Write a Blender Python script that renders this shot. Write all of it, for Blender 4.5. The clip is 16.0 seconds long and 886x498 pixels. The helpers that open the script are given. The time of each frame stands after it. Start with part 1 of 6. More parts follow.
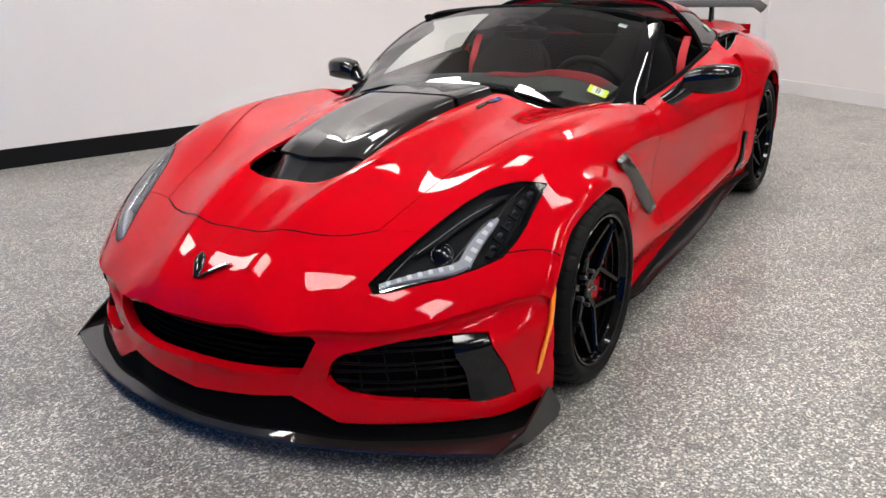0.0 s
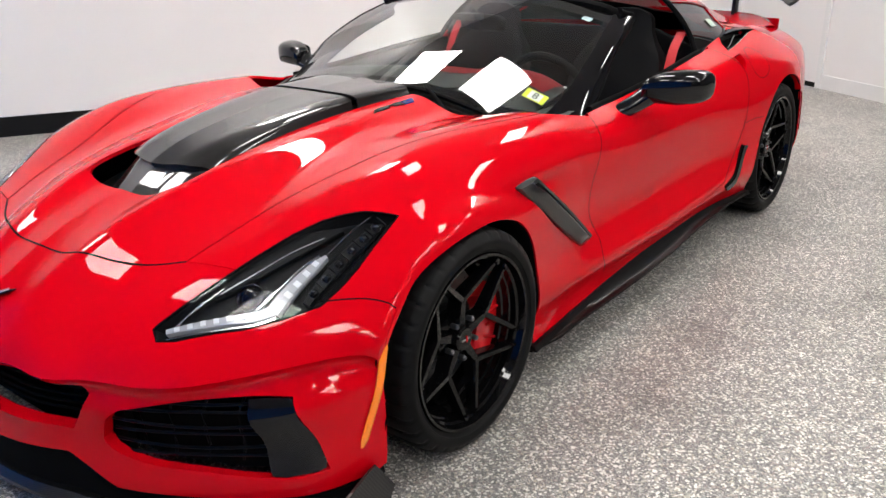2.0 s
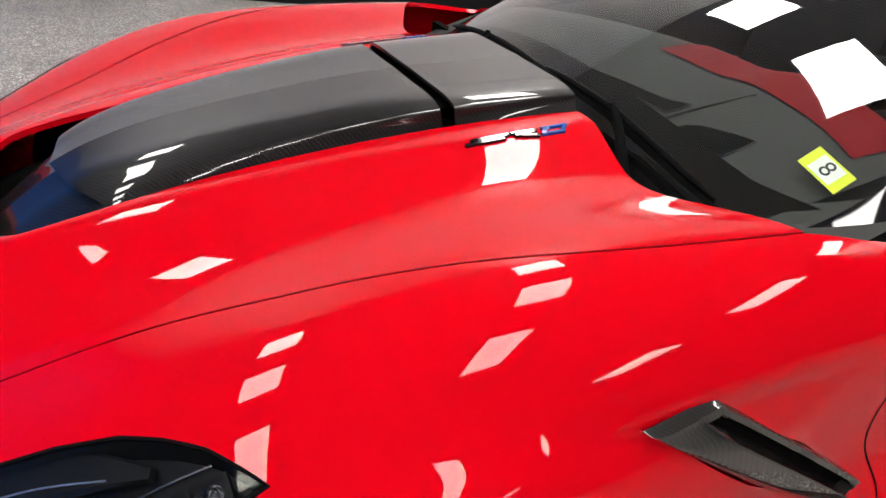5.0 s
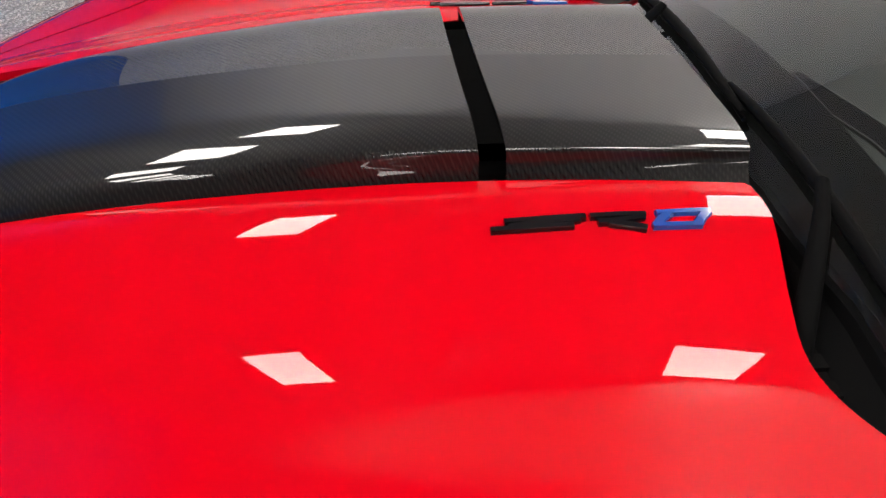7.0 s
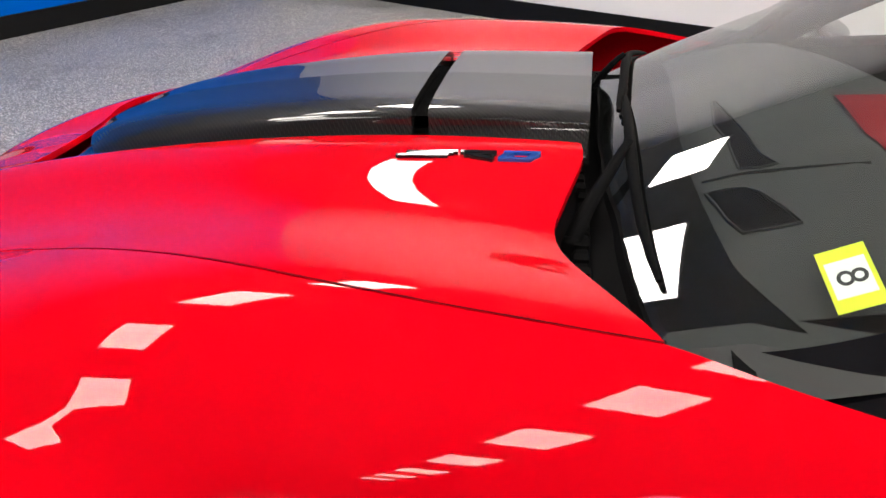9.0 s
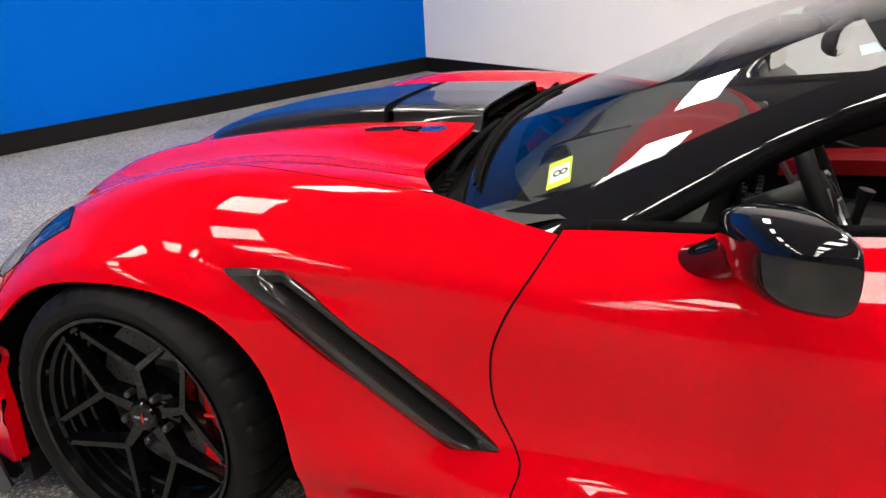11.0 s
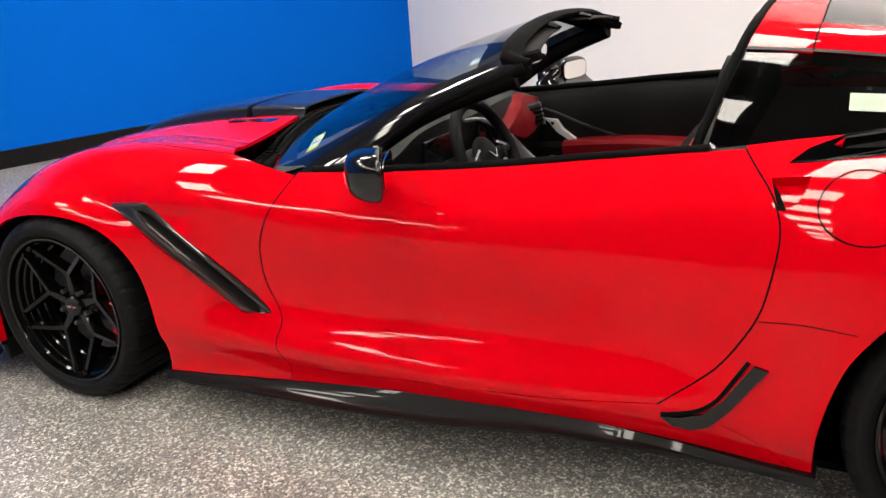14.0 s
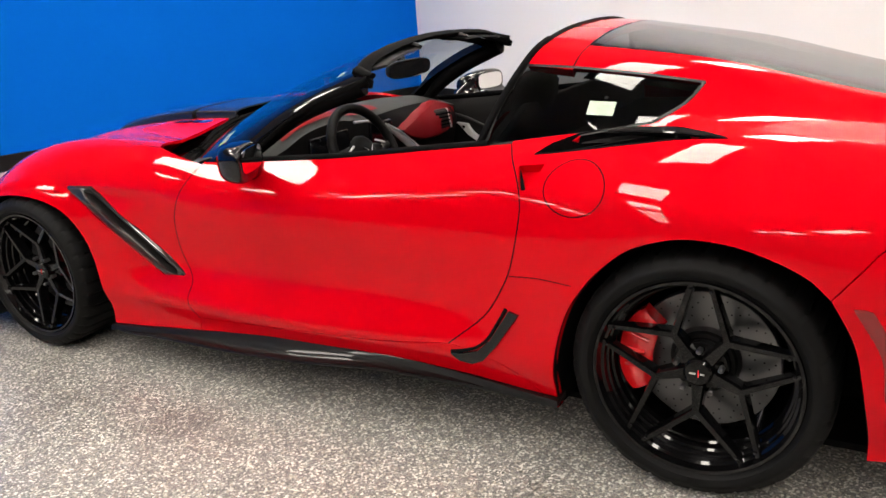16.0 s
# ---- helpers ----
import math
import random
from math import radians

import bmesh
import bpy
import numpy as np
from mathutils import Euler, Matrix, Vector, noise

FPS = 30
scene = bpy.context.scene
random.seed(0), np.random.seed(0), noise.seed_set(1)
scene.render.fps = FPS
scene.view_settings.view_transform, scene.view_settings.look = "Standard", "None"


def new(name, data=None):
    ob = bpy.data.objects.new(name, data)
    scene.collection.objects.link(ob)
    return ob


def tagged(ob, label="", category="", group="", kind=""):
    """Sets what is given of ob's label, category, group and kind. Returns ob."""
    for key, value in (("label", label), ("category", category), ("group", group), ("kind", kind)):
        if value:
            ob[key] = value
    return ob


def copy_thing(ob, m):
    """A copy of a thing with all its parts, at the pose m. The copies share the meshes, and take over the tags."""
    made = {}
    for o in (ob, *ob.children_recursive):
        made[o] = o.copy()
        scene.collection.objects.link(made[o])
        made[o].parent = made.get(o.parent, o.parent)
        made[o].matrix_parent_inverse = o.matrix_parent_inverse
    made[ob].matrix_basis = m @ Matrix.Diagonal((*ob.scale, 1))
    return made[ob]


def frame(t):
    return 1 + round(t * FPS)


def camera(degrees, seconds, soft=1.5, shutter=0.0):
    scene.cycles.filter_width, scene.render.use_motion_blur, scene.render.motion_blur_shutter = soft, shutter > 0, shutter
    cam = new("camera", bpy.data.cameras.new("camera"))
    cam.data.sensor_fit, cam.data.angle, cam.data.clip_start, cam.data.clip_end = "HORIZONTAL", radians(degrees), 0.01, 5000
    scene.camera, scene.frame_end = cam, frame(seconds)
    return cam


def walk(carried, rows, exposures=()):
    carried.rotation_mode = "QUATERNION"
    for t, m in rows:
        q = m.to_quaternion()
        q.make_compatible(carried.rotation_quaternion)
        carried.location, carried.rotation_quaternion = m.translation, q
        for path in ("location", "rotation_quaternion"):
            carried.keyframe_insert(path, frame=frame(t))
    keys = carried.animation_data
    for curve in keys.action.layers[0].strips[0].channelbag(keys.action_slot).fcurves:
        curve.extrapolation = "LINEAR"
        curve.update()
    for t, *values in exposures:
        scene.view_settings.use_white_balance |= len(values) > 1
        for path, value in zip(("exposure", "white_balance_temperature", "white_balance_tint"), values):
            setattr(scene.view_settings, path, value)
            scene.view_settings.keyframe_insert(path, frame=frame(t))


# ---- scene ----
cam = camera(56.4, 16.0, soft=1.5)


def row(x, y, z, yaw, pitch, roll):
    """Eye and the camera's heading to the left of +y, its tilt and its lean."""
    turn = Matrix.Rotation(radians(yaw), 4, "Z") @ Matrix.Rotation(radians(90 + pitch), 4, "X") @ Matrix.Rotation(radians(roll), 4, "Z")
    return Matrix.Translation((x, y, z)) @ turn


PATH = [
    (0, row(-2.466, -1.851, 1.389, -58.10, -19.09, -2.36)),
    (0.5, row(-2.291, -1.978, 1.388, -57.19, -19.33, -2.21)),
    (1, row(-2.093, -2.110, 1.402, -55.96, -19.56, -1.82)),
    (1.5, row(-1.885, -2.113, 1.406, -54.32, -19.88, -1.42)),
    (2, row(-1.693, -2.134, 1.390, -52.17, -20.63, -0.78)),
    (2.5, row(-1.519, -2.203, 1.395, -49.29, -21.52, -0.18)),
    (3, row(-1.313, -2.132, 1.392, -45.69, -22.77, 0.63)),
    (3.5, row(-1.057, -1.967, 1.401, -41.88, -23.65, 1.51)),
    (5.8, row(-0.043, -1.249, 1.351, -19.35, -32.18, 4.36)),
    (6, row(0.010, -1.205, 1.337, -17.48, -32.76, 4.37)),
    (6.5, row(0.090, -1.079, 1.294, -12.99, -34.16, 4.66)),
    (7, row(0.170, -0.927, 1.264, -7.93, -34.37, 3.92)),
    (7.5, row(0.261, -0.932, 1.258, -2.75, -33.58, 2.80)),
    (8, row(0.316, -1.036, 1.285, 0.97, -31.70, 2.26)),
    (10.5, row(1.096, -1.984, 1.270, 21.48, -20.64, -2.55)),
    (11, row(1.264, -2.089, 1.272, 23.53, -20.05, -2.82)),
    (11.5, row(1.462, -2.201, 1.279, 25.05, -19.31, -3.36)),
    (12, row(1.593, -2.346, 1.283, 25.93, -18.82, -3.77)),
    (12.5, row(1.755, -2.481, 1.304, 26.30, -18.44, -3.92)),
    (13, row(1.984, -2.511, 1.295, 26.81, -18.29, -4.23)),
    (13.5, row(2.157, -2.561, 1.316, 26.81, -18.33, -4.16)),
    (14, row(2.337, -2.668, 1.319, 27.03, -18.41, -4.06)),
    (14.5, row(2.516, -2.702, 1.344, 27.51, -18.31, -3.91)),
    (15, row(2.769, -2.685, 1.323, 28.81, -17.91, -4.32)),
    (15.5, row(2.972, -2.773, 1.329, 29.82, -17.72, -4.33)),
    (16, row(3.157, -2.877, 1.347, 30.90, -17.59, -4.22)),
]
walk(cam, PATH, exposures=[(0, -0.06, 6250, 10), (3.5, 0.20, 6250, 10), (6.0, -0.20, 6400, 10), (8.0, -0.02, 6450, 10), (10.5, 0.34, 6650, 10), (16, 0.40, 6750, 10)])

# ---- world and light ----
world = bpy.data.worlds.new("world")
scene.world = world
world.use_nodes = True
wn = world.node_tree.nodes["Background"]
wn.inputs[0].default_value, wn.inputs[1].default_value = (0.8, 0.85, 0.9, 1), 0.05


# ---- materials ----
def material(name, color, rough=0.5, metal=0.0, coat=0.0, spec=0.5, coat_rough=0.02, emit=0.0, trans=0.0, alpha=1.0):
    m = bpy.data.materials.new(name)
    m.use_nodes = True
    b = m.node_tree.nodes["Principled BSDF"]
    b.inputs["Base Color"].default_value = (*color, 1)
    b.inputs["Roughness"].default_value = rough
    b.inputs["Metallic"].default_value = metal
    b.inputs["Coat Weight"].default_value = coat
    b.inputs["Coat Roughness"].default_value = coat_rough
    b.inputs["Specular IOR Level"].default_value = spec
    b.inputs["Transmission Weight"].default_value = trans
    b.inputs["Alpha"].default_value = alpha
    if emit:
        b.inputs["Emission Color"].default_value = (*color, 1)
        b.inputs["Emission Strength"].default_value = emit
    return m


def nodes(m):
    t = m.node_tree
    return t.nodes, t.links, t.nodes["Principled BSDF"]


PAINT = material("red_paint", (0.565, 0.0004, 0.0058), 0.5, coat=1.0, coat_rough=0.008, spec=0.0)
PAINT.node_tree.nodes["Principled BSDF"].inputs["Coat IOR"].default_value = 1.27
GLOSS = material("gloss_black", (0.004, 0.004, 0.005), 0.04)
RUBBER = material("rubber", (0.0045, 0.0045, 0.0047), 0.55, spec=0.12)
SEAL = material("soft_black_seal", (0.0028, 0.0028, 0.003), 0.7, spec=0.04)
PLASTIC = material("black_plastic", (0.006, 0.006, 0.0064), 0.45, spec=0.25)
DARK = material("dark_cavity", (0.003, 0.003, 0.003), 0.8, spec=0.05)
RIM = material("black_rim", (0.0025, 0.0025, 0.0028), 0.16, coat=0.45, coat_rough=0.008, spec=0.05)
CHROME = material("chrome", (0.75, 0.75, 0.77), 0.12, metal=1.0)
STEEL = material("disc_steel", (0.12, 0.12, 0.123), 0.32, metal=0.9)
CALIPER = material("red_caliper", (0.66, 0.008, 0.012), 0.25, coat=0.8)
BLUE_GLOSS = material("blue_badge", (0.006, 0.05, 0.26), 0.12, coat=0.6)
AMBER = material("amber_lens", (1.0, 0.24, 0.008), 0.2, coat=0.3)
LEATHER = material("black_leather", (0.0042, 0.004, 0.0042), 0.55, spec=0.12)
DASH = material("dash_top", (0.032, 0.033, 0.032), 0.65, spec=0.25)
RED_LEATHER = material("red_leather", (0.17, 0.004, 0.008), 0.55, spec=0.1)
PULL_PLATE = material("pull_plate", (0.62, 0.62, 0.63), 0.42, metal=0.35)
SILVER = material("silver_trim", (0.55, 0.55, 0.56), 0.3, metal=0.9)
PALE_LABEL = material("pale_label", (0.42, 0.50, 0.40), 0.6)
WHITE = material("white_sticker", (0.8, 0.82, 0.8), 0.6)
YELLOW = material("yellow_sticker", (0.72, 0.83, 0.03), 0.6)
PALE_PRINT = material("pale_print", (0.42, 0.52, 0.42), 0.6)
INK = material("black_print", (0.02, 0.02, 0.02), 0.6)
LED = material("white_lamp_strip", (0.36, 0.37, 0.39), 0.25, coat=0.4)
LED_CELL = material("led_cell", (0.68, 0.69, 0.72), 0.2, coat=0.6)
GRILLE_BLACK = material("grille_black", (0.004, 0.004, 0.0045), 0.3, spec=0.12)
BLADE_BLACK = material("blade_black", (0.004, 0.004, 0.0045), 0.09, spec=0.35)
DARK_CHROME = material("dark_chrome", (0.05, 0.05, 0.055), 0.18, metal=0.9)
LAMP_BLACK = material("lamp_housing_black", (0.006, 0.0065, 0.0075), 0.42, spec=0.14)
LAMP = material("lamp_panel", (1.0, 0.95, 0.88), 0.5, emit=1.0)


def glass(name, tint, head_on):
    """A thin pane: tinted see-through with a mirror-like face; head_on is its gloss when faced."""
    m = bpy.data.materials.new(name)
    m.use_nodes = True
    ns, ln = m.node_tree.nodes, m.node_tree.links
    ns.remove(ns["Principled BSDF"])
    out = ns["Material Output"]
    clear, gloss, mix = ns.new("ShaderNodeBsdfTransparent"), ns.new("ShaderNodeBsdfGlossy"), ns.new("ShaderNodeMixShader")
    face, power, scale = ns.new("ShaderNodeLayerWeight"), ns.new("ShaderNodeMath"), ns.new("ShaderNodeMapRange")
    face.inputs["Blend"].default_value = 0.5
    power.operation = "POWER"
    power.inputs[1].default_value = 4.0
    scale.inputs[3].default_value, scale.inputs[4].default_value = head_on, 1.0
    ln.new(face.outputs["Facing"], power.inputs[0])
    ln.new(power.outputs[0], scale.inputs[0])
    clear.inputs["Color"].default_value = (*tint, 1)
    gloss.inputs["Roughness"].default_value = 0.005
    ln.new(scale.outputs[0], mix.inputs[0])
    ln.new(clear.outputs[0], mix.inputs[1])
    ln.new(gloss.outputs[0], mix.inputs[2])
    ln.new(mix.outputs[0], out.inputs["Surface"])
    return m


SCREEN = glass("windscreen_glass", (0.84, 0.90, 0.87), 0.095)
TINTED = glass("tinted_glass", (0.13, 0.135, 0.135), 0.022)
LENS = glass("lamp_lens", (0.85, 0.87, 0.88), 0.012)


def carbon(name, coat=1.0, coat_rough=0.01, tone=1.0):
    """Clear-coated carbon weave: fine diagonal twill."""
    m = material(name, (0.013, 0.013, 0.0138), 0.4, coat=coat, coat_rough=coat_rough, spec=0.1)
    ns, ln, b = nodes(m)
    co = ns.new("ShaderNodeTexCoord")
    twill = ns.new("ShaderNodeMath")
    twill.operation = "MULTIPLY"
    for k, turn in enumerate(((radians(32), 0, radians(45)), (radians(-32), 0, radians(-45)))):
        w, mp = ns.new("ShaderNodeTexWave"), ns.new("ShaderNodeMapping")
        mp.inputs["Rotation"].default_value = turn
        w.inputs["Scale"].default_value = (105, 52)[k]
        ln.new(co.outputs["Object"], mp.inputs[0])
        ln.new(mp.outputs[0], w.inputs[0])
        ln.new(w.outputs["Fac"], twill.inputs[k])
    ramp = ns.new("ShaderNodeValToRGB")
    ramp.color_ramp.elements[0].color, ramp.color_ramp.elements[1].color = (0.006 * tone, 0.0058 * tone, 0.006 * tone, 1), (0.020 * tone, 0.019 * tone, 0.0182 * tone, 1)
    ln.new(twill.outputs[0], ramp.inputs[0])
    ln.new(ramp.outputs[0], b.inputs["Base Color"])
    return m


CARBON = carbon("carbon_fibre")
DULL_CARBON = carbon("satin_carbon", 0.2, 0.02, 0.5)


def wall_paint(name, color, rough=0.6):
    m = material(name, color, rough)
    ns, ln, b = nodes(m)
    co, n1, n2, bump, mix = ns.new("ShaderNodeTexCoord"), ns.new("ShaderNodeTexNoise"), ns.new("ShaderNodeTexNoise"), ns.new("ShaderNodeBump"), ns.new("ShaderNodeMixRGB")
    n1.inputs["Scale"].default_value, n2.inputs["Scale"].default_value = 180, 0.8
    ln.new(co.outputs["Object"], n1.inputs[0])
    ln.new(co.outputs["Object"], n2.inputs[0])
    ln.new(n1.outputs[0], bump.inputs["Height"])
    bump.inputs["Strength"].default_value, bump.inputs["Distance"].default_value = 0.02, 0.001
    ln.new(bump.outputs[0], b.inputs["Normal"])
    mix.inputs[1].default_value = (*color, 1)
    mix.inputs[2].default_value = (*[c * 0.9 for c in color], 1)
    ln.new(n2.outputs[0], mix.inputs[0])
    ln.new(mix.outputs[0], b.inputs["Base Color"])
    return m


WALL_WHITE = wall_paint("white_wall", (0.86, 0.835, 0.82))
WALL_BLUE = wall_paint("blue_wall", (0.0, 0.115, 0.56))
nodes(WALL_BLUE)[2].inputs["Specular IOR Level"].default_value = 0.0
CEILING = wall_paint("grey_ceiling", (0.34, 0.335, 0.33), 0.8)
BASE_BLACK = material("black_base", (0.006, 0.006, 0.0065), 0.5, spec=0.15)
BASE_WHITE = material("white_base", (0.78, 0.77, 0.76), 0.5)


def flake_floor():
    """Grey resin floor strewn with light, dark and tan chips."""
    m = material("flake_floor", (0.3, 0.29, 0.28), 0.33, spec=0.5)
    ns, ln, b = nodes(m)
    co = ns.new("ShaderNodeTexCoord")
    last = None
    for scale, first, steps, share in ((150, (0.14, 0.135, 0.13), ((0.36, (0.31, 0.292, 0.262)), (0.55, (0.075, 0.073, 0.073)), (0.67, (0.50, 0.45, 0.36)), (0.76, (0.92, 0.89, 0.81)), (0.92, (0.26, 0.20, 0.18))), 1.0), (330, (0.16, 0.155, 0.15), ((0.45, (0.40, 0.385, 0.36)), (0.72, (0.10, 0.10, 0.10)), (0.84, (0.90, 0.88, 0.85))), 0.32)):
        v = ns.new("ShaderNodeTexVoronoi")
        v.inputs["Scale"].default_value = scale
        ln.new(co.outputs["Object"], v.inputs["Vector"])
        sep = ns.new("ShaderNodeSeparateColor")
        ln.new(v.outputs["Color"], sep.inputs[0])
        ramp = ns.new("ShaderNodeValToRGB")
        e = ramp.color_ramp
        e.interpolation = "CONSTANT"
        e.elements[0].color = (*first, 1)
        e.elements[1].position, e.elements[1].color = steps[0][0], (*steps[0][1], 1)
        for pos, col in steps[1:]:
            x = e.elements.new(pos)
            x.color = (*col, 1)
        ln.new(sep.outputs[0], ramp.inputs[0])
        if last is None:
            last = ramp.outputs[0]
        else:
            mix = ns.new("ShaderNodeMixRGB")
            mix.inputs[0].default_value = share
            ln.new(last, mix.inputs[1])
            ln.new(ramp.outputs[0], mix.inputs[2])
            last = mix.outputs[0]
    big = ns.new("ShaderNodeTexNoise")
    big.inputs["Scale"].default_value, big.inputs["Detail"].default_value = 1.3, 5
    ln.new(co.outputs["Object"], big.inputs[0])
    tone = ns.new("ShaderNodeMapRange")
    tone.inputs[3].default_value, tone.inputs[4].default_value = 0.58, 1.26
    ln.new(big.outputs[0], tone.inputs[0])
    mul = ns.new("ShaderNodeMixRGB")
    mul.blend_type = "MULTIPLY"
    mul.inputs[0].default_value = 1
    ln.new(last, mul.inputs[1])
    ln.new(tone.outputs[0], mul.inputs[2])
    scuff = ns.new("ShaderNodeTexNoise")
    scuff.inputs["Scale"].default_value, scuff.inputs["Detail"].default_value, scuff.inputs["Roughness"].default_value = 2.1, 9, 0.68
    ln.new(co.outputs["Object"], scuff.inputs[0])
    edge = ns.new("ShaderNodeMapRange")
    edge.inputs[1].default_value, edge.inputs[2].default_value, edge.inputs[3].default_value, edge.inputs[4].default_value = 0.52, 0.72, 1.0, 0.55
    ln.new(scuff.outputs[0], edge.inputs[0])
    worn = ns.new("ShaderNodeMixRGB")
    worn.blend_type = "MULTIPLY"
    worn.inputs[0].default_value = 1
    ln.new(mul.outputs[0], worn.inputs[1])
    ln.new(edge.outputs[0], worn.inputs[2])
    ln.new(worn.outputs[0], b.inputs["Base Color"])
    fine = ns.new("ShaderNodeTexNoise")
    fine.inputs["Scale"].default_value = 160
    ln.new(co.outputs["Object"], fine.inputs[0])
    bump = ns.new("ShaderNodeBump")
    bump.inputs["Strength"].default_value, bump.inputs["Distance"].default_value = 0.35, 0.002
    ln.new(fine.outputs[0], bump.inputs["Height"])
    ln.new(bump.outputs[0], b.inputs["Normal"])
    rr = ns.new("ShaderNodeMapRange")
    rr.inputs[3].default_value, rr.inputs[4].default_value = 0.25, 0.5
    ln.new(big.outputs[0], rr.inputs[0])
    ln.new(rr.outputs[0], b.inputs["Roughness"])
    return m


FLOOR = flake_floor()


# ---- builders ----
def part(name, bm, mat, parent=None, label=""):
    """Links a bmesh as one mesh object under a thing or a part."""
    me = bpy.data.meshes.new(name)
    bm.to_mesh(me)
    bm.free()
    return dress(name, me, mat, parent, label)


def dress(name, me, mat, parent=None, label=""):
    for m in (mat if isinstance(mat, (list, tuple)) else [mat]):
        me.materials.append(m)
    ob = new(name, me)
    ob.parent = parent
    if label:
        tagged(ob, label)
    return ob


def smooth_all(bm):
    for f in bm.faces:
        f.smooth = True
    return bm


def sharp_smooth(ob, angle=35):
    """Smooth shading that keeps edges over the angle sharp."""
    me = ob.data
    bm = bmesh.new()
    bm.from_mesh(me)
    for f in bm.faces:
        f.smooth = True
    for e in bm.edges:
        if len(e.link_faces) == 2 and e.calc_face_angle() > radians(angle):
            e.smooth = False
    bm.to_mesh(me)
    bm.free()
    return ob


def box(lo, hi, bevel=0.0, seg=2):
    bm = bmesh.new()
    bmesh.ops.create_cube(bm, size=1)
    lo, hi = Vector(lo), Vector(hi)
    for v in bm.verts:
        v.co = Vector(((lo[k] + hi[k]) / 2 + v.co[k] * (hi[k] - lo[k])) for k in range(3))
    if bevel:
        bmesh.ops.bevel(bm, geom=bm.edges[:], offset=bevel, segments=seg, affect="EDGES", profile=0.7)
    return bm


def thing(name, label, category, m=None, group="", kind=""):
    ob = new(name)
    ob.empty_display_size = 0.1
    if m is not None:
        ob.matrix_basis = m
    return tagged(ob, label, category, group, kind)


def arc(pts, step=0.015, closed=False):
    """A smooth polyline through points of any dimension (Catmull-Rom)."""
    p = np.array(pts, float)
    n = len(p)
    if n == 2 and not closed:
        k = max(2, int(np.linalg.norm(p[1] - p[0]) / step))
        return p[0] + (p[1] - p[0]) * np.linspace(0, 1, k + 1)[:, None]
    out = []
    for i in range(n if closed else n - 1):
        b, c = p[i], p[(i + 1) % n]
        a = p[i - 1] if (i or closed) else 2 * b - c
        d = p[(i + 2) % n] if (closed or i + 2 < n) else 2 * c - b
        k = max(2, int(np.linalg.norm(c - b) / step))
        t = np.linspace(0, 1, k, endpoint=False)[:, None]
        ta, tb = (c - a) / 2, (d - b) / 2
        la, lb, l = np.linalg.norm(c - a), np.linalg.norm(d - b), np.linalg.norm(c - b)
        ta *= min(1, 2 * l / (la + 1e-9))
        tb *= min(1, 2 * l / (lb + 1e-9))
        out.append((2 * t**3 - 3 * t**2 + 1) * b + (t**3 - 2 * t**2 + t) * ta + (-2 * t**3 + 3 * t**2) * c + (t**3 - t**2) * tb)
    if not closed:
        out.append(p[-1:])
    return np.concatenate(out)


def inside(poly, q):
    a, b = poly, np.roll(poly, -1, 0)
    x, y = q[:, 0][:, None], q[:, 1][:, None]
    cross = (a[:, 1] > y) != (b[:, 1] > y)
    at = (b[:, 0] - a[:, 0]) * (y - a[:, 1]) / (b[:, 1] - a[:, 1] + 1e-12) + a[:, 0]
    return (cross & (x < at)).sum(1) % 2 == 1


def thin(ring, gap):
    keep = [ring[0]]
    for v in ring[1:]:
        if np.linalg.norm(v - keep[-1]) > gap:
            keep.append(v)
    if np.linalg.norm(keep[-1] - keep[0]) < gap:
        keep.pop()
    return np.array(keep)


def inset(ring, d):
    """A ring moved to its inside by d (outside where d < 0)."""
    a, b = np.roll(ring, 1, 0), np.roll(ring, -1, 0)
    area = (ring[:, 0] * b[:, 1] - b[:, 0] * ring[:, 1]).sum()
    e1, e2 = ring - a, b - ring
    e1 /= np.linalg.norm(e1, axis=1, keepdims=True) + 1e-12
    e2 /= np.linalg.norm(e2, axis=1, keepdims=True) + 1e-12
    n = np.stack([-(e1 + e2)[:, 1], (e1 + e2)[:, 0]], 1)
    n /= np.linalg.norm(n, axis=1, keepdims=True) + 1e-12
    c = np.clip((n * np.stack([-e1[:, 1], e1[:, 0]], 1)).sum(1), 0.5, 1)
    return ring + n * (d * np.sign(area) / c)[:, None]


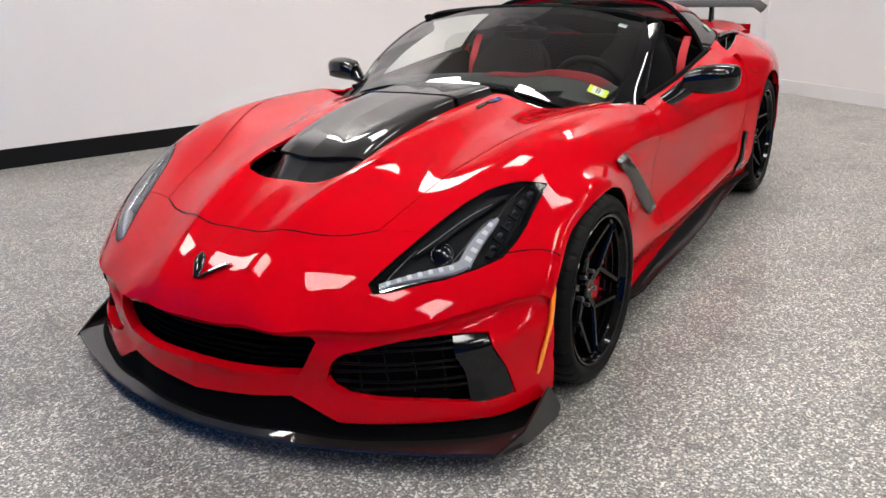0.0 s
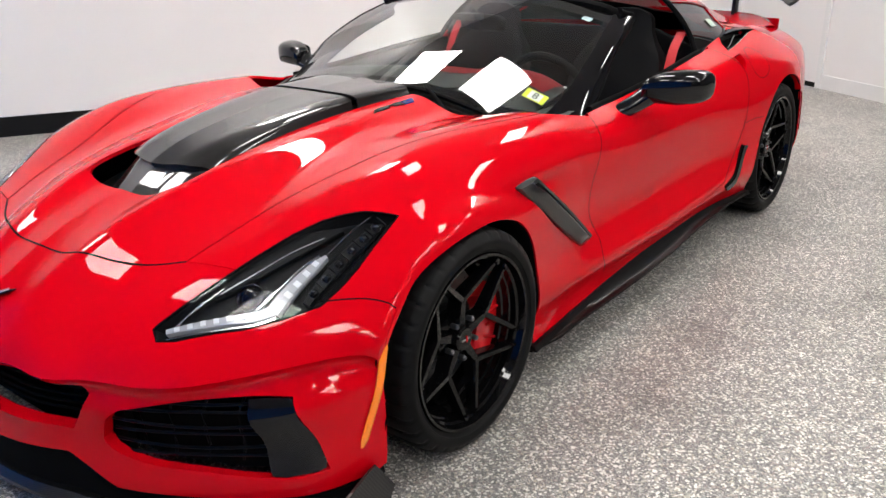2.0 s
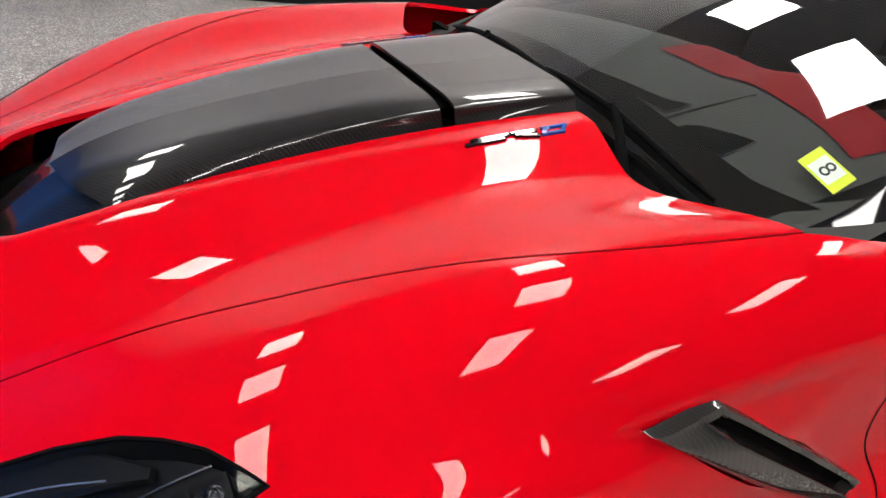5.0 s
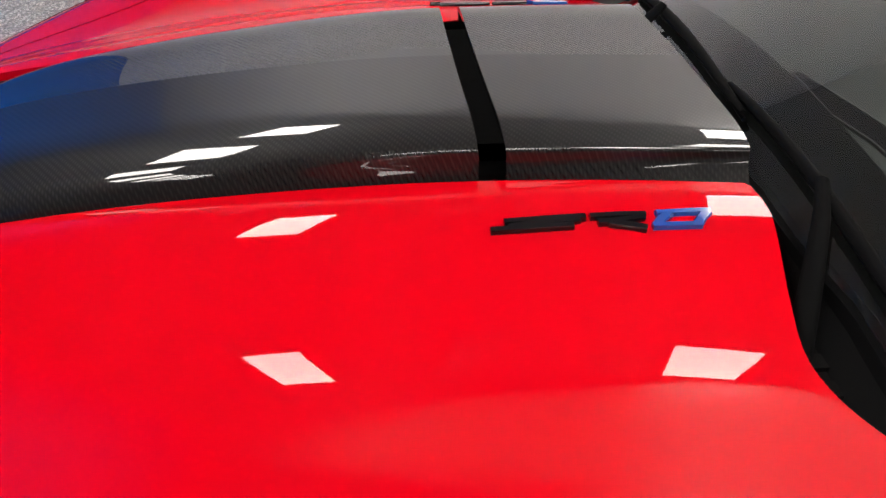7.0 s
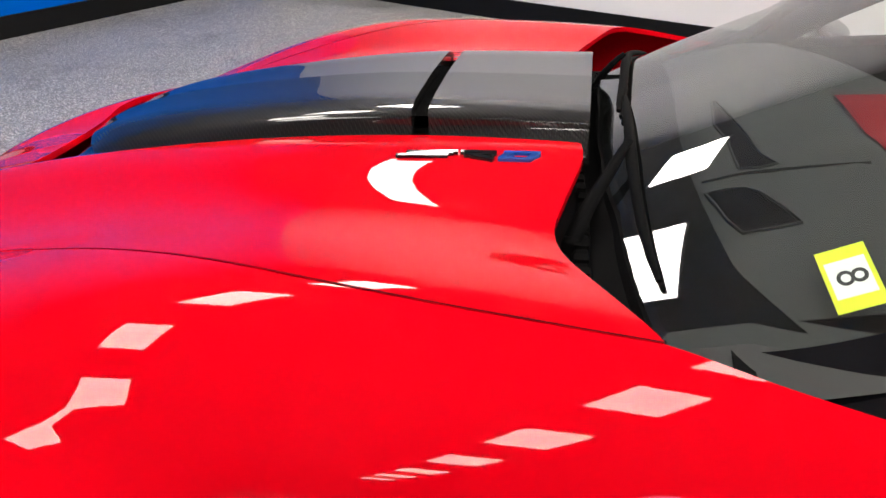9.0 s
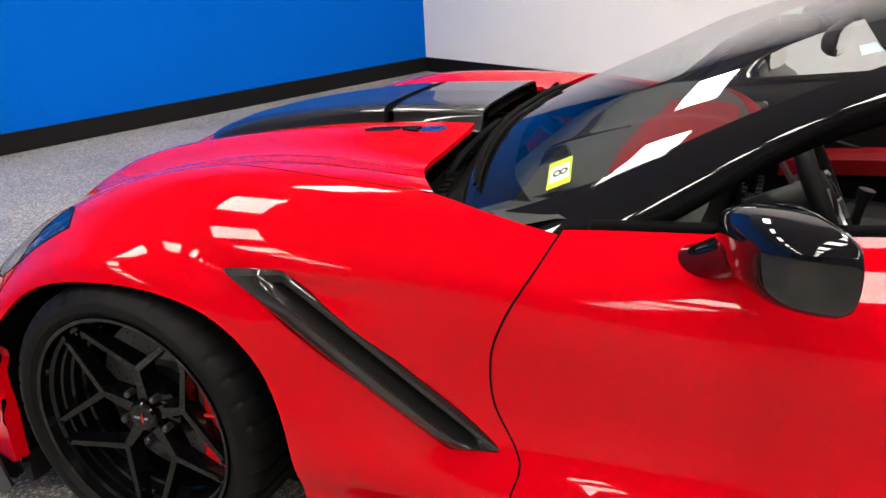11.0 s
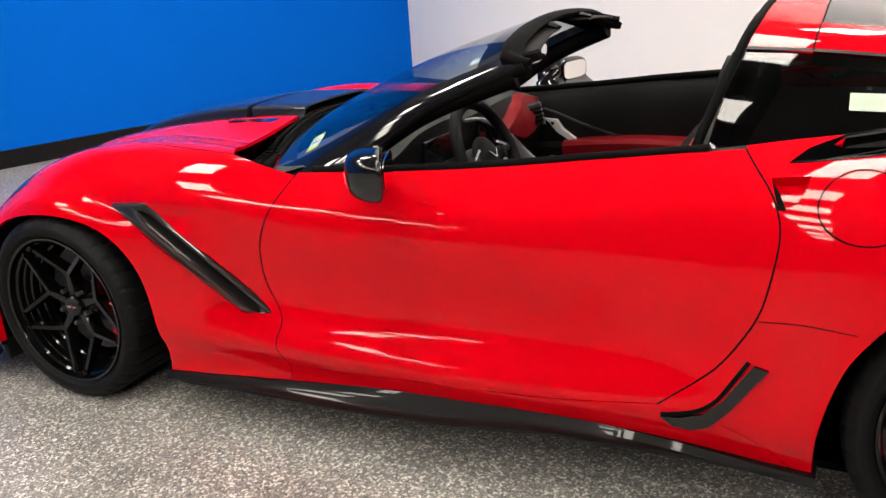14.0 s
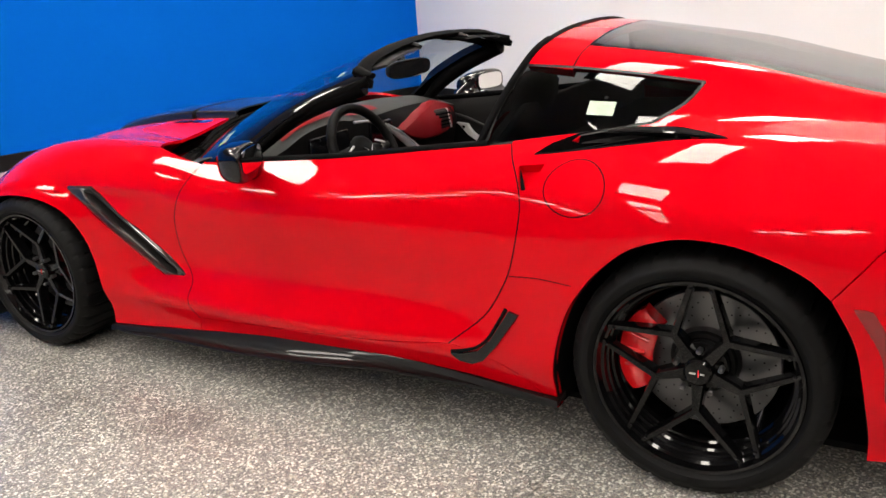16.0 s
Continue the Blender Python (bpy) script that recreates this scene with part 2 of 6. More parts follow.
def panel(name, skin, rings, mat, parent=None, side=-1, depth=0.012, lift=0.0, h=2.4, gap=0.2, label="", bump=None):
    """A trimmed piece of a surface with its edges turned inwards. side 0: both halves in one piece, joined on the middle line."""
    from mathutils.geometry import delaunay_2d_cdt
    rings = [thin(inset(thin(np.array(r), 0.25), gap * (1 if k == 0 else -1)), 0.25) for k, r in enumerate(rings)]
    if side == 0:
        for r in rings:
            r[:, 1] = np.where(r[:, 1] < 0.8, 0, r[:, 1])
    lo, hi = rings[0].min(0), rings[0].max(0)
    g = np.stack(np.meshgrid(np.arange(lo[0], hi[0], h), np.arange(lo[1], hi[1], h), indexing="ij"), -1).reshape(-1, 2)
    g = g + 0.13 * h
    ok = inside(rings[0], g)
    for r in rings[1:]:
        ok &= ~inside(r, g)
    g = g[ok]
    edge = np.concatenate(rings)
    if len(g):
        near = np.array([((edge - v) ** 2).sum(1).min() for v in g])
        g = g[near > (0.45 * h) ** 2]
    links, k = [], 0
    for r in rings:
        links += [(k + i, k + (i + 1) % len(r)) for i in range(len(r))]
        k += len(r)
    pts = np.concatenate([edge, g]) if len(g) else edge
    vs, _, fs, *_ = delaunay_2d_cdt([Vector(v) for v in pts.tolist()], links, [], 0, 1e-5)
    q = np.array([(v.x, v.y) for v in vs])
    fs = np.array([f for f in fs if len(f) == 3])
    mid = q[fs].mean(1)
    ok = inside(rings[0], mid)
    for r in rings[1:]:
        ok &= ~inside(r, mid)
    fs = fs[ok]
    e1, e2 = q[fs[:, 1]] - q[fs[:, 0]], q[fs[:, 2]] - q[fs[:, 0]]
    area = e1[:, 0] * e2[:, 1] - e1[:, 1] * e2[:, 0]
    fs = fs[abs(area) > 1e-7]
    area = area[abs(area) > 1e-7]
    fs[area < 0] = fs[area < 0][:, ::-1]
    p, n = skin.at(q), skin.at(q, skin.n)
    n /= np.linalg.norm(n, axis=1, keepdims=True)
    if bump is not None:
        p = p + n * bump(p)[:, None]
    p = p + n * lift
    used = {}
    for f in fs:
        for a, b in ((f[0], f[1]), (f[1], f[2]), (f[2], f[0])):
            used[(a, b)] = 1
    rim = [(a, b) for a, b in used if (b, a) not in used]
    if side == 0:
        rim = [(a, b) for a, b in rim if not (q[a, 1] < 0.01 and q[b, 1] < 0.01)]
    verts, norms, faces = p.tolist(), n.tolist(), fs.tolist()
    if depth:
        for a, b in rim:
            k = len(verts)
            verts += [p[a].tolist(), p[b].tolist(), (p[b] - n[b] * depth).tolist(), (p[a] - n[a] * depth).tolist()]
            norms += [[0, 0, 0]] * 4
            faces.append([k + 1, k, k + 3, k + 2])
    verts, norms = np.array(verts), np.array(norms)
    sets = [(verts, norms, faces)]
    if side <= 0:
        mv, mn = verts * [1, -1, 1], norms * [1, -1, 1]
        mirrored = (mv, mn, [f[::-1] for f in faces])
        sets = [mirrored] if side < 0 else [sets[0], (mv, mn, [[i + len(verts) for i in f[::-1]] for f in faces])]
    verts = np.concatenate([s[0] for s in sets])
    norms = np.concatenate([s[1] for s in sets])
    faces = [f for s in sets for f in s[2]]
    me = bpy.data.meshes.new(name)
    me.from_pydata(verts.tolist(), [], faces)
    me.polygons.foreach_set("use_smooth", [len(f) == 3 for f in faces])
    me.update()
    me.normals_split_custom_set_from_vertices(norms.tolist())
    return dress(name, me, mat, parent, label)


TOP, FLANK = (0, 1), (0, 2)


def trace(skin, *runs, j=(0, 181), i=(0, 440)):
    """A ring on a surface from runs of (axes, points)."""
    out = []
    for axes, pts in runs:
        if axes == "ij":
            out.append(np.array(pts, float))
            continue
        lim = j if axes != FLANK else (max(j[0], J_CREST - 4), j[1])
        if axes == TOP:
            lim = (j[0], min(j[1], J_SHOULDER + 6))
        out.append(skin.find(arc(pts), list(axes), lim[0], lim[1], i[0], i[1]))
    return np.concatenate(out)


def tube(name, pts, r, mat, parent=None, label="", seg=10, closed=False, flat=1.0, up=(0, 0, 1)):
    """A round bar along points; flat squeezes it along up."""
    p = np.array(pts, float)
    n = len(p)
    rr = np.broadcast_to(np.asarray(r, float), (n,))
    bm = bmesh.new()
    ringv = []
    for i in range(n):
        a = p[(i + 1) % n] if (closed or i + 1 < n) else p[i]
        b = p[i - 1] if (closed or i) else p[i]
        d = Vector(a - b).normalized()
        u = Vector(up)
        s = d.cross(u)
        if s.length < 1e-4:
            s = d.cross(Vector((1, 0, 0)))
        s.normalize()
        w = s.cross(d)
        ringv.append([bm.verts.new(Vector(p[i]) + (s * math.cos(t) + w * math.sin(t) * flat) * rr[i]) for t in np.arange(seg) * 2 * math.pi / seg])
    for i in range(n if closed else n - 1):
        a, b = ringv[i], ringv[(i + 1) % n]
        for k in range(seg):
            bm.faces.new((a[k], a[(k + 1) % seg], b[(k + 1) % seg], b[k]))
    if not closed:
        bm.faces.new(ringv[0][::-1])
        bm.faces.new(ringv[-1])
    bmesh.ops.recalc_face_normals(bm, faces=bm.faces[:])
    ob = part(name, bm, mat, parent, label)
    return sharp_smooth(ob, 50)


def loft(rings, closed=True, caps=True):
    """A mesh through rings of equal count."""
    bm = bmesh.new()
    vs = [[bm.verts.new(p) for p in r] for r in rings]
    m = len(vs[0])
    for a, b in zip(vs, vs[1:]):
        for k in range(m if closed else m - 1):
            bm.faces.new((a[k], a[(k + 1) % m], b[(k + 1) % m], b[k]))
    if caps and closed:
        bm.faces.new(vs[0][::-1])
        bm.faces.new(vs[-1])
    bmesh.ops.recalc_face_normals(bm, faces=bm.faces[:])
    return bm


def lathe(profile, seg=64, axis="y"):
    """A turned body from (radius, depth) pairs round the y axis."""
    bm = bmesh.new()
    rings = []
    for r, d in profile:
        rings.append([bm.verts.new((r * math.cos(t), d, r * math.sin(t))) for t in np.arange(seg) * 2 * math.pi / seg])
    for a, b in zip(rings, rings[1:]):
        for k in range(seg):
            bm.faces.new((a[k], a[(k + 1) % seg], b[(k + 1) % seg], b[k]))
    bmesh.ops.recalc_face_normals(bm, faces=bm.faces[:])
    return bm


def slab(poly, d0, d1, plane="xz", bevel=0.0):
    """A plate from a polygon in a plane, from depth d0 to d1."""
    put = {"xz": lambda a, b, d: (a, d, b), "xy": lambda a, b, d: (a, b, d), "yz": lambda a, b, d: (d, a, b)}[plane]
    bm = bmesh.new()
    lo = [bm.verts.new(put(a, b, d0)) for a, b in poly]
    hi = [bm.verts.new(put(a, b, d1)) for a, b in poly]
    n = len(poly)
    bm.faces.new(lo)
    bm.faces.new(hi[::-1])
    for k in range(n):
        bm.faces.new((lo[k], hi[k], hi[(k + 1) % n], lo[(k + 1) % n]))
    bmesh.ops.recalc_face_normals(bm, faces=bm.faces[:])
    if bevel:
        bmesh.ops.bevel(bm, geom=bm.edges[:], offset=bevel, segments=2, affect="EDGES", profile=0.6)
    return bm


# ---- body surface: lofts through long control lines ----
def spline(ts, pts, q):
    """Natural cubic spline through pts (n x k) at ts, at the places q."""
    ts, pts, q = np.asarray(ts, float), np.asarray(pts, float), np.asarray(q, float)
    n, h = len(ts), np.diff(ts)
    a, r = np.eye(n), np.zeros_like(pts)
    for i in range(1, n - 1):
        a[i, i - 1:i + 2] = h[i - 1], 2 * (h[i - 1] + h[i]), h[i]
        r[i] = 6 * ((pts[i + 1] - pts[i]) / h[i] - (pts[i] - pts[i - 1]) / h[i - 1])
    m = np.linalg.solve(a, r)
    k = np.clip(np.searchsorted(ts, q, side="right") - 1, 0, n - 2)
    d = (q - ts[k])[:, None]
    hk = h[k][:, None]
    b = (pts[k + 1] - pts[k]) / hk - hk * (2 * m[k] + m[k + 1]) / 6
    return pts[k] + d * (b + d * (m[k] / 2 + d * (m[k + 1] - m[k]) / (6 * hk)))


class Skin:
    """A surface through control lines, as a fine table of places and normals; lookups go by index (i along, j across)."""

    def __init__(self, lines, n, m, ts=None, us=None):
        lines = np.array(lines, float)
        ts = np.arange(lines.shape[1]) if ts is None else ts
        us = np.arange(lines.shape[0]) if us is None else us
        along = np.stack([spline(ts, line, np.linspace(ts[0], ts[-1], n)) for line in lines])
        cuts = np.linspace(us[0], us[-1], m)
        self.p = np.stack([spline(us, along[:, i], cuts) for i in range(n)])
        gi, gj = np.gradient(self.p, axis=0), np.gradient(self.p, axis=1)
        nn = np.cross(gi, gj)
        self.n = nn / (np.linalg.norm(nn, axis=2, keepdims=True) + 1e-12)
        self.size = (n, m)
        self.trees = {}

    def at(self, ij, table=None):
        g = self.p if table is None else table
        n, m = self.size
        i, j = np.clip(ij[:, 0], 0, n - 1.001), np.clip(ij[:, 1], 0, m - 1.001)
        a, b = i.astype(int), j.astype(int)
        f, e = (i - a)[:, None], (j - b)[:, None]
        return (g[a, b] * (1 - f) + g[a + 1, b] * f) * (1 - e) + (g[a, b + 1] * (1 - f) + g[a + 1, b + 1] * f) * e

    def find(self, want, axes, j0=0, j1=None, i0=0, i1=None):
        """Index places whose coordinates on two axes are as wanted, among columns j0 to j1."""
        want = np.asarray(want, float)
        sub = self.p[i0:i1, j0:j1][:, :, axes]
        flat = sub.reshape(-1, 2)
        w = sub.shape[1]
        d = ((flat[None, :, :] - want[:, None, :]) ** 2).sum(2) if len(want) * len(flat) < 2e7 else None
        if d is None:
            near = np.array([((flat - v) ** 2).sum(1).argmin() for v in want])
        else:
            near = d.argmin(1)
        ij = np.stack([near // w + i0, near % w + j0], 1).astype(float)
        for _ in range(6):
            here = self.at(ij)[:, axes]
            ei = (self.at(ij + [0.5, 0])[:, axes] - self.at(ij - [0.5, 0])[:, axes])
            ej = (self.at(ij + [0, 0.5])[:, axes] - self.at(ij - [0, 0.5])[:, axes])
            det = ei[:, 0] * ej[:, 1] - ei[:, 1] * ej[:, 0]
            det = np.where(abs(det) < 1e-9, 1e-9, det)
            r = want - here
            si = (r[:, 0] * ej[:, 1] - r[:, 1] * ej[:, 0]) / det
            sj = (ei[:, 0] * r[:, 1] - ei[:, 1] * r[:, 0]) / det
            ij = ij + np.clip(np.stack([si, sj], 1), -3, 3)
            ij = np.clip(ij, 0, [self.size[0] - 1, self.size[1] - 1])
        return ij


# Control lines of one half, from the nose's lower crease back to the tail; x, half width, height.
HOOD_MID = [(-.955, 0, .43), (-.90, 0, .515), (-.71, 0, .635), (-.40, 0, .735), (0, 0, .80), (.35, 0, .83), (.7, 0, .83), (1.0, 0, .84), (1.5, 0, .86), (2.0, 0, .90), (2.35, 0, .93), (2.7, 0, .94), (3.05, 0, .92), (3.42, 0, .89)]
HOOD_DOME = [(-.948, .13, .43), (-.895, .125, .513), (-.705, .12, .636), (-.40, .14, .742), (0, .14, .815), (.35, .14, .848), (.7, .15, .85), (1.0, .2, .85), (1.5, .25, .87), (2.0, .25, .91), (2.35, .25, .94), (2.7, .25, .945), (3.05, .25, .925), (3.42, .25, .89)]
HOOD_RIDGE = [(-.925, .25, .43), (-.872, .24, .505), (-.69, .225, .636), (-.40, .245, .755), (0, .26, .83), (.35, .27, .864), (.7, .285, .872), (1.0, .40, .86), (1.5, .45, .88), (2.0, .45, .915), (2.35, .45, .945), (2.7, .45, .95), (3.05, .43, .93), (3.42, .42, .89)]
HOOD_VALLEY = [(-.86, .42, .43), (-.805, .40, .50), (-.63, .42, .614), (-.35, .435, .721), (0, .455, .8045), (.35, .475, .8325), (.7, .53, .827), (1.0, .64, .855), (1.5, .68, .88), (2.0, .66, .925), (2.35, .62, .95), (2.7, .60, .955), (3.05, .57, .93), (3.42, .55, .89)]
CREST = [(-.74, .65, .435), (-.68, .62, .52), (-.52, .64, .625), (-.30, .68, .735), (0, .715, .829), (.35, .725, .849), (.7, .735, .836), (1.0, .745, .812), (1.5, .75, .836), (2.0, .735, .885), (2.35, .735, .918), (2.7, .75, .925), (3.05, .72, .90), (3.42, .66, .87)]
SHOULDER = [(-.45, .90, .47), (-.42, .905, .515), (-.35, .90, .58), (-.22, .88, .675), (0, .868, .738), (.35, .868, .716), (.7, .855, .716), (1.0, .843, .728), (1.5, .850, .738), (2.0, .849, .80), (2.35, .880, .828), (2.7, .902, .815), (3.05, .878, .793), (3.42, .80, .78)]
SIDE_HIGH = [(-.40, .93, .40), (-.39, .93, .44), (-.33, .93, .50), (-.22, .932, .59), (0, .938, .665), (.35, .895, .62), (.7, .857, .61), (1.0, .860, .605), (1.5, .872, .605), (2.0, .892, .615), (2.35, .932, .654), (2.7, .945, .704), (3.05, .926, .648), (3.42, .84, .62)]
SIDE_MID = [(-.39, .935, .33), (-.38, .935, .36), (-.33, .938, .40), (-.22, .94, .43), (0, .94, .47), (.35, .905, .43), (.7, .856, .42), (1.0, .848, .41), (1.5, .857, .42), (2.0, .893, .43), (2.35, .942, .44), (2.7, .953, .487), (3.05, .930, .438), (3.42, .85, .45)]
SIDE_LOW = [(-.39, .935, .24), (-.38, .935, .26), (-.33, .938, .27), (-.22, .94, .28), (0, .935, .29), (.35, .90, .27), (.7, .885, .27), (1.0, .897, .275), (1.5, .907, .28), (2.0, .918, .29), (2.35, .930, .272), (2.7, .940, .268), (3.05, .918, .268), (3.42, .84, .30)]
SILL = [(-.39, .93, .14), (-.38, .93, .14), (-.33, .93, .14), (-.22, .93, .14), (0, .92, .14), (.35, .885, .14), (.7, .87, .165), (1.0, .868, .18), (1.5, .868, .195), (2.0, .88, .20), (2.35, .898, .165), (2.7, .912, .155), (3.05, .893, .175), (3.42, .82, .2)]
RIDGE_FALL = []
for k, (x, y, z) in enumerate(HOOD_RIDGE):
    flow = spline([0, 1, 2, 3, 4], [r[k] for r in (HOOD_MID, HOOD_DOME, HOOD_RIDGE, HOOD_VALLEY, CREST)], [2.25])[0]
    step = (0.004, 0.0165, 0.0165, 0.006)[k] if k < 4 else 0.0
    RIDGE_FALL.append((x + .004, y + .045, z - step) if k < 3 else (flow[0], flow[1], flow[2] - step * .5))
SHOULDER_FALL = []
for k, (x, y, z) in enumerate(SHOULDER):
    flow = spline([0, 1, 2, 3], [r[k] for r in (CREST, SHOULDER, SIDE_HIGH, SIDE_MID)], [1.3])[0]
    dy, dz = {.35: (.001, .026), .7: (.003, .028)}.get(x, (None, None))
    SHOULDER_FALL.append(tuple(flow) if dy is None else (x, y + dy, z - dz))
SIDE_EDGE = [(x, y - .010, z - .026) for x, y, z in SIDE_LOW]
BODY = Skin([HOOD_MID, HOOD_DOME, HOOD_RIDGE, RIDGE_FALL, HOOD_VALLEY, CREST, SHOULDER, SHOULDER_FALL, SIDE_HIGH, SIDE_MID, SIDE_LOW, SIDE_EDGE, SILL], 440, 181, us=[0, 1, 2, 2.25, 3, 4, 5, 5.3, 6, 7, 8, 8.2, 9])
J_CREST, J_SHOULDER = 80, 100

# Front below the crease: rows from the crease down, each from the middle out to the wheel arch.
FRONT_ROWS = [
    [(-.952, 0, .355), (-.945, .13, .355), (-.922, .25, .355), (-.857, .42, .355), (-.737, .65, .36), (-.58, .828, .375), (-.398, .933, .40)],
    [(-.945, 0, .26), (-.938, .13, .26), (-.915, .25, .26), (-.852, .42, .262), (-.735, .65, .268), (-.575, .84, .28), (-.390, .937, .30)],
    [(-.955, 0, .18), (-.948, .13, .18), (-.925, .25, .18), (-.865, .42, .18), (-.75, .65, .18), (-.59, .845, .185), (-.390, .937, .20)],
    [(-.955, 0, .13), (-.948, .13, .13), (-.925, .25, .13), (-.865, .42, .13), (-.75, .65, .13), (-.59, .845, .13), (-.39, .932, .13)]]
EDGE = np.stack([np.interp(np.linspace(0, 107, 21), np.arange(181), BODY.p[0, :, k]) for k in range(3)], 1)
TUCK = EDGE + np.stack([np.linspace(.022, .010, 21), np.linspace(0, -.010, 21), np.full(21, -.024)], 1)
FRONT = Skin([EDGE, TUCK] + [spline([0, 1, 2, 3, 4, 4.5, 5], r, np.linspace(0, 5, 21)) for r in FRONT_ROWS], 140, 61, us=[0, .35, 1, 2, 3, 4])

# Carbon cover that stands up through the hood.
COVER_MID = [(-.47, 0, .69), (-.37, 0, .765), (-.2, 0, .836), (.1, 0, .886), (.32, 0, .903), (.58, 0, .908)]
COVER_EDGE = [(-.45, .10, .69), (-.35, .118, .760), (-.2, .150, .824), (.1, .178, .876), (.32, .194, .895), (.58, .208, .900)]
COVER_FOOT = [(-.415, .17, .685), (-.305, .184, .745), (-.195, .192, .79), (.1, .203, .848), (.32, .212, .870), (.58, .226, .880)]
COVER_WALL = [(-.40, .18, .66), (-.28, .20, .70), (-.19, .204, .74), (.1, .212, .81), (.32, .221, .835), (.58, .25, .85)]


def between(a, b, f, rise=0.0):
    return [tuple(p + (q - p) * f + (rise if k == 2 else 0) for k, (p, q) in enumerate(zip(u, v))) for u, v in zip(a, b)]


COVER = Skin([COVER_MID, between(COVER_MID, COVER_EDGE, .55, .0025), between(COVER_MID, COVER_EDGE, .97, .0004), between(COVER_EDGE, COVER_FOOT, .05), between(COVER_EDGE, COVER_FOOT, .9), COVER_WALL], 220, 101, us=[0, 1, 1.72, 1.80, 2.5, 3])

# Windscreen and its black pillars: from the cowl up to the header, middle to side.
SCREEN_SKIN = Skin([
    [(.485, 0, .797), (.58, 0, .845), (.85, 0, .968), (1.12, 0, 1.077), (1.41, 0, 1.168)],
    [(.525, .345, .791), (.62, .34, .838), (.88, .335, .956), (1.14, .325, 1.060), (1.44, .31, 1.150)],
    [(.715, .668, .745), (.80, .662, .79), (1.00, .645, .888), (1.215, .615, .993), (1.48, .56, 1.092)],
    [(.86, .745, .755), (.93, .738, .785), (1.09, .712, .832), (1.29, .672, .966), (1.56, .615, 1.078)]], 138, 91, ts=[-.45, 0, 1, 2, 3])

# Rear of the cabin: roof hoop, hatch, side windows, down to the belt.
CABIN = Skin([
    [(2.14, 0, 1.197), (2.27, 0, 1.184), (2.45, 0, 1.152), (2.7, 0, 1.100), (3.0, 0, 1.020), (3.42, 0, .925)],
    [(2.13, .22, 1.188), (2.265, .22, 1.175), (2.45, .22, 1.145), (2.7, .21, 1.096), (3.0, .20, 1.018), (3.42, .18, .922)],
    [(2.12, .40, 1.162), (2.26, .415, 1.145), (2.45, .41, 1.123), (2.7, .395, 1.081), (3.0, .37, 1.006), (3.42, .34, .92)],
    [(2.10, .51, 1.115), (2.25, .525, 1.095), (2.45, .52, 1.071), (2.7, .495, 1.028), (3.0, .46, .968), (3.42, .43, .905)],
    [(2.06, .641, 1.0), (2.25, .641, .995), (2.45, .629, .985), (2.7, .575, .968), (3.0, .53, .938), (3.42, .50, .893)],
    [(2.02, .715, .885), (2.25, .715, .905), (2.45, .71, .92), (2.7, .70, .93), (3.0, .66, .918), (3.42, .60, .883)]], 220, 101)


# ---- the room ----
CORNERS = {"blue_white": (-2.5, 6.35), "white_rear": (7.55, 0.95), "end": (5.72, -1.63), "out": (8.18, -3.37), "out_near": (-0.74, -15.94), "near_blue": (-9.7, -14.2)}
CEIL = 4.4


def wall(name, a, b, mat, label, base_mat, base_label, base_h=0.152):
    """A wall with thickness from a to b, its inner face on that line, and its base strip."""
    a, b = Vector((*a, 0)), Vector((*b, 0))
    d = (b - a).normalized()
    out = Vector((-d.y, d.x, 0))
    if out.dot(a - Vector((1, 0, 0))) < 0:
        out = -out
    for who, m, lab, z0, z1, n0, n1 in ((name, mat, label, 0, CEIL, 0.0, 0.12), (name.replace("wall", "baseboard"), base_mat, base_label, 0.0, base_h, -0.012, -0.0005)):
        bm = slab([(0, 0), (1, 0), (1, 1), (0, 1)], 0, 1, "xy")
        for v in bm.verts:
            s, n, z = v.co.x, v.co.y, v.co.z
            p = a + (b - a) * s + out * (n0 + (n1 - n0) * n)
            v.co = (p.x, p.y, z0 + (z1 - z0) * z)
        tagged(part(who, bm, m), lab, "baseboard" if "base" in who else "wall", kind="structure")


C = CORNERS
wall("wall_far", C["blue_white"], C["white_rear"], WALL_WHITE, "plain white painted wall with a black base strip", BASE_BLACK, "black rubber base strip along the white wall")
wall("wall_front", C["blue_white"], C["near_blue"], WALL_BLUE, "bright blue painted wall with a black base strip", BASE_BLACK, "black rubber base strip along the blue wall")
BREAK, POST = C["end"], (6.80, -0.107)
GREY_WALL = material("grey_wall", (0.03, 0.03, 0.032), 0.7)
wall("wall_rear", POST, BREAK, WALL_WHITE, "plain white painted wall with a white base", BASE_WHITE, "white painted skirting along the white wall", 0.13)
wall("wall_recess", C["white_rear"], POST, WALL_WHITE, "plain white painted wall with a low black base", BASE_BLACK, "low black rubber strip along the white wall", 0.045)
run = (Vector((*BREAK, 0)) - Vector((*POST, 0))).normalized()
trim = slab([(-.012, 0), (.058, 0), (.058, .022), (-.012, .022)], 0, CEIL, "xy", 0.004)
bmesh.ops.transform(trim, matrix=Matrix.Translation((*POST, 0)) @ Matrix(((run.x, run.y, 0), (run.y, -run.x, 0), (0, 0, 1))).to_4x4(), verts=trim.verts[:])
tagged(part("trim", trim, BASE_WHITE), "white painted corner trim on the white wall", "trim", kind="structure")
# Unseen walls added to close the room, kept dark so the paint reflects little.
SIDE_GREY = material("side_wall", (0.07, 0.07, 0.072), 0.7)
wall("wall_side", BREAK, C["out"], SIDE_GREY, "plain grey wall beyond the white one", BASE_BLACK, "black rubber base strip on the grey wall")
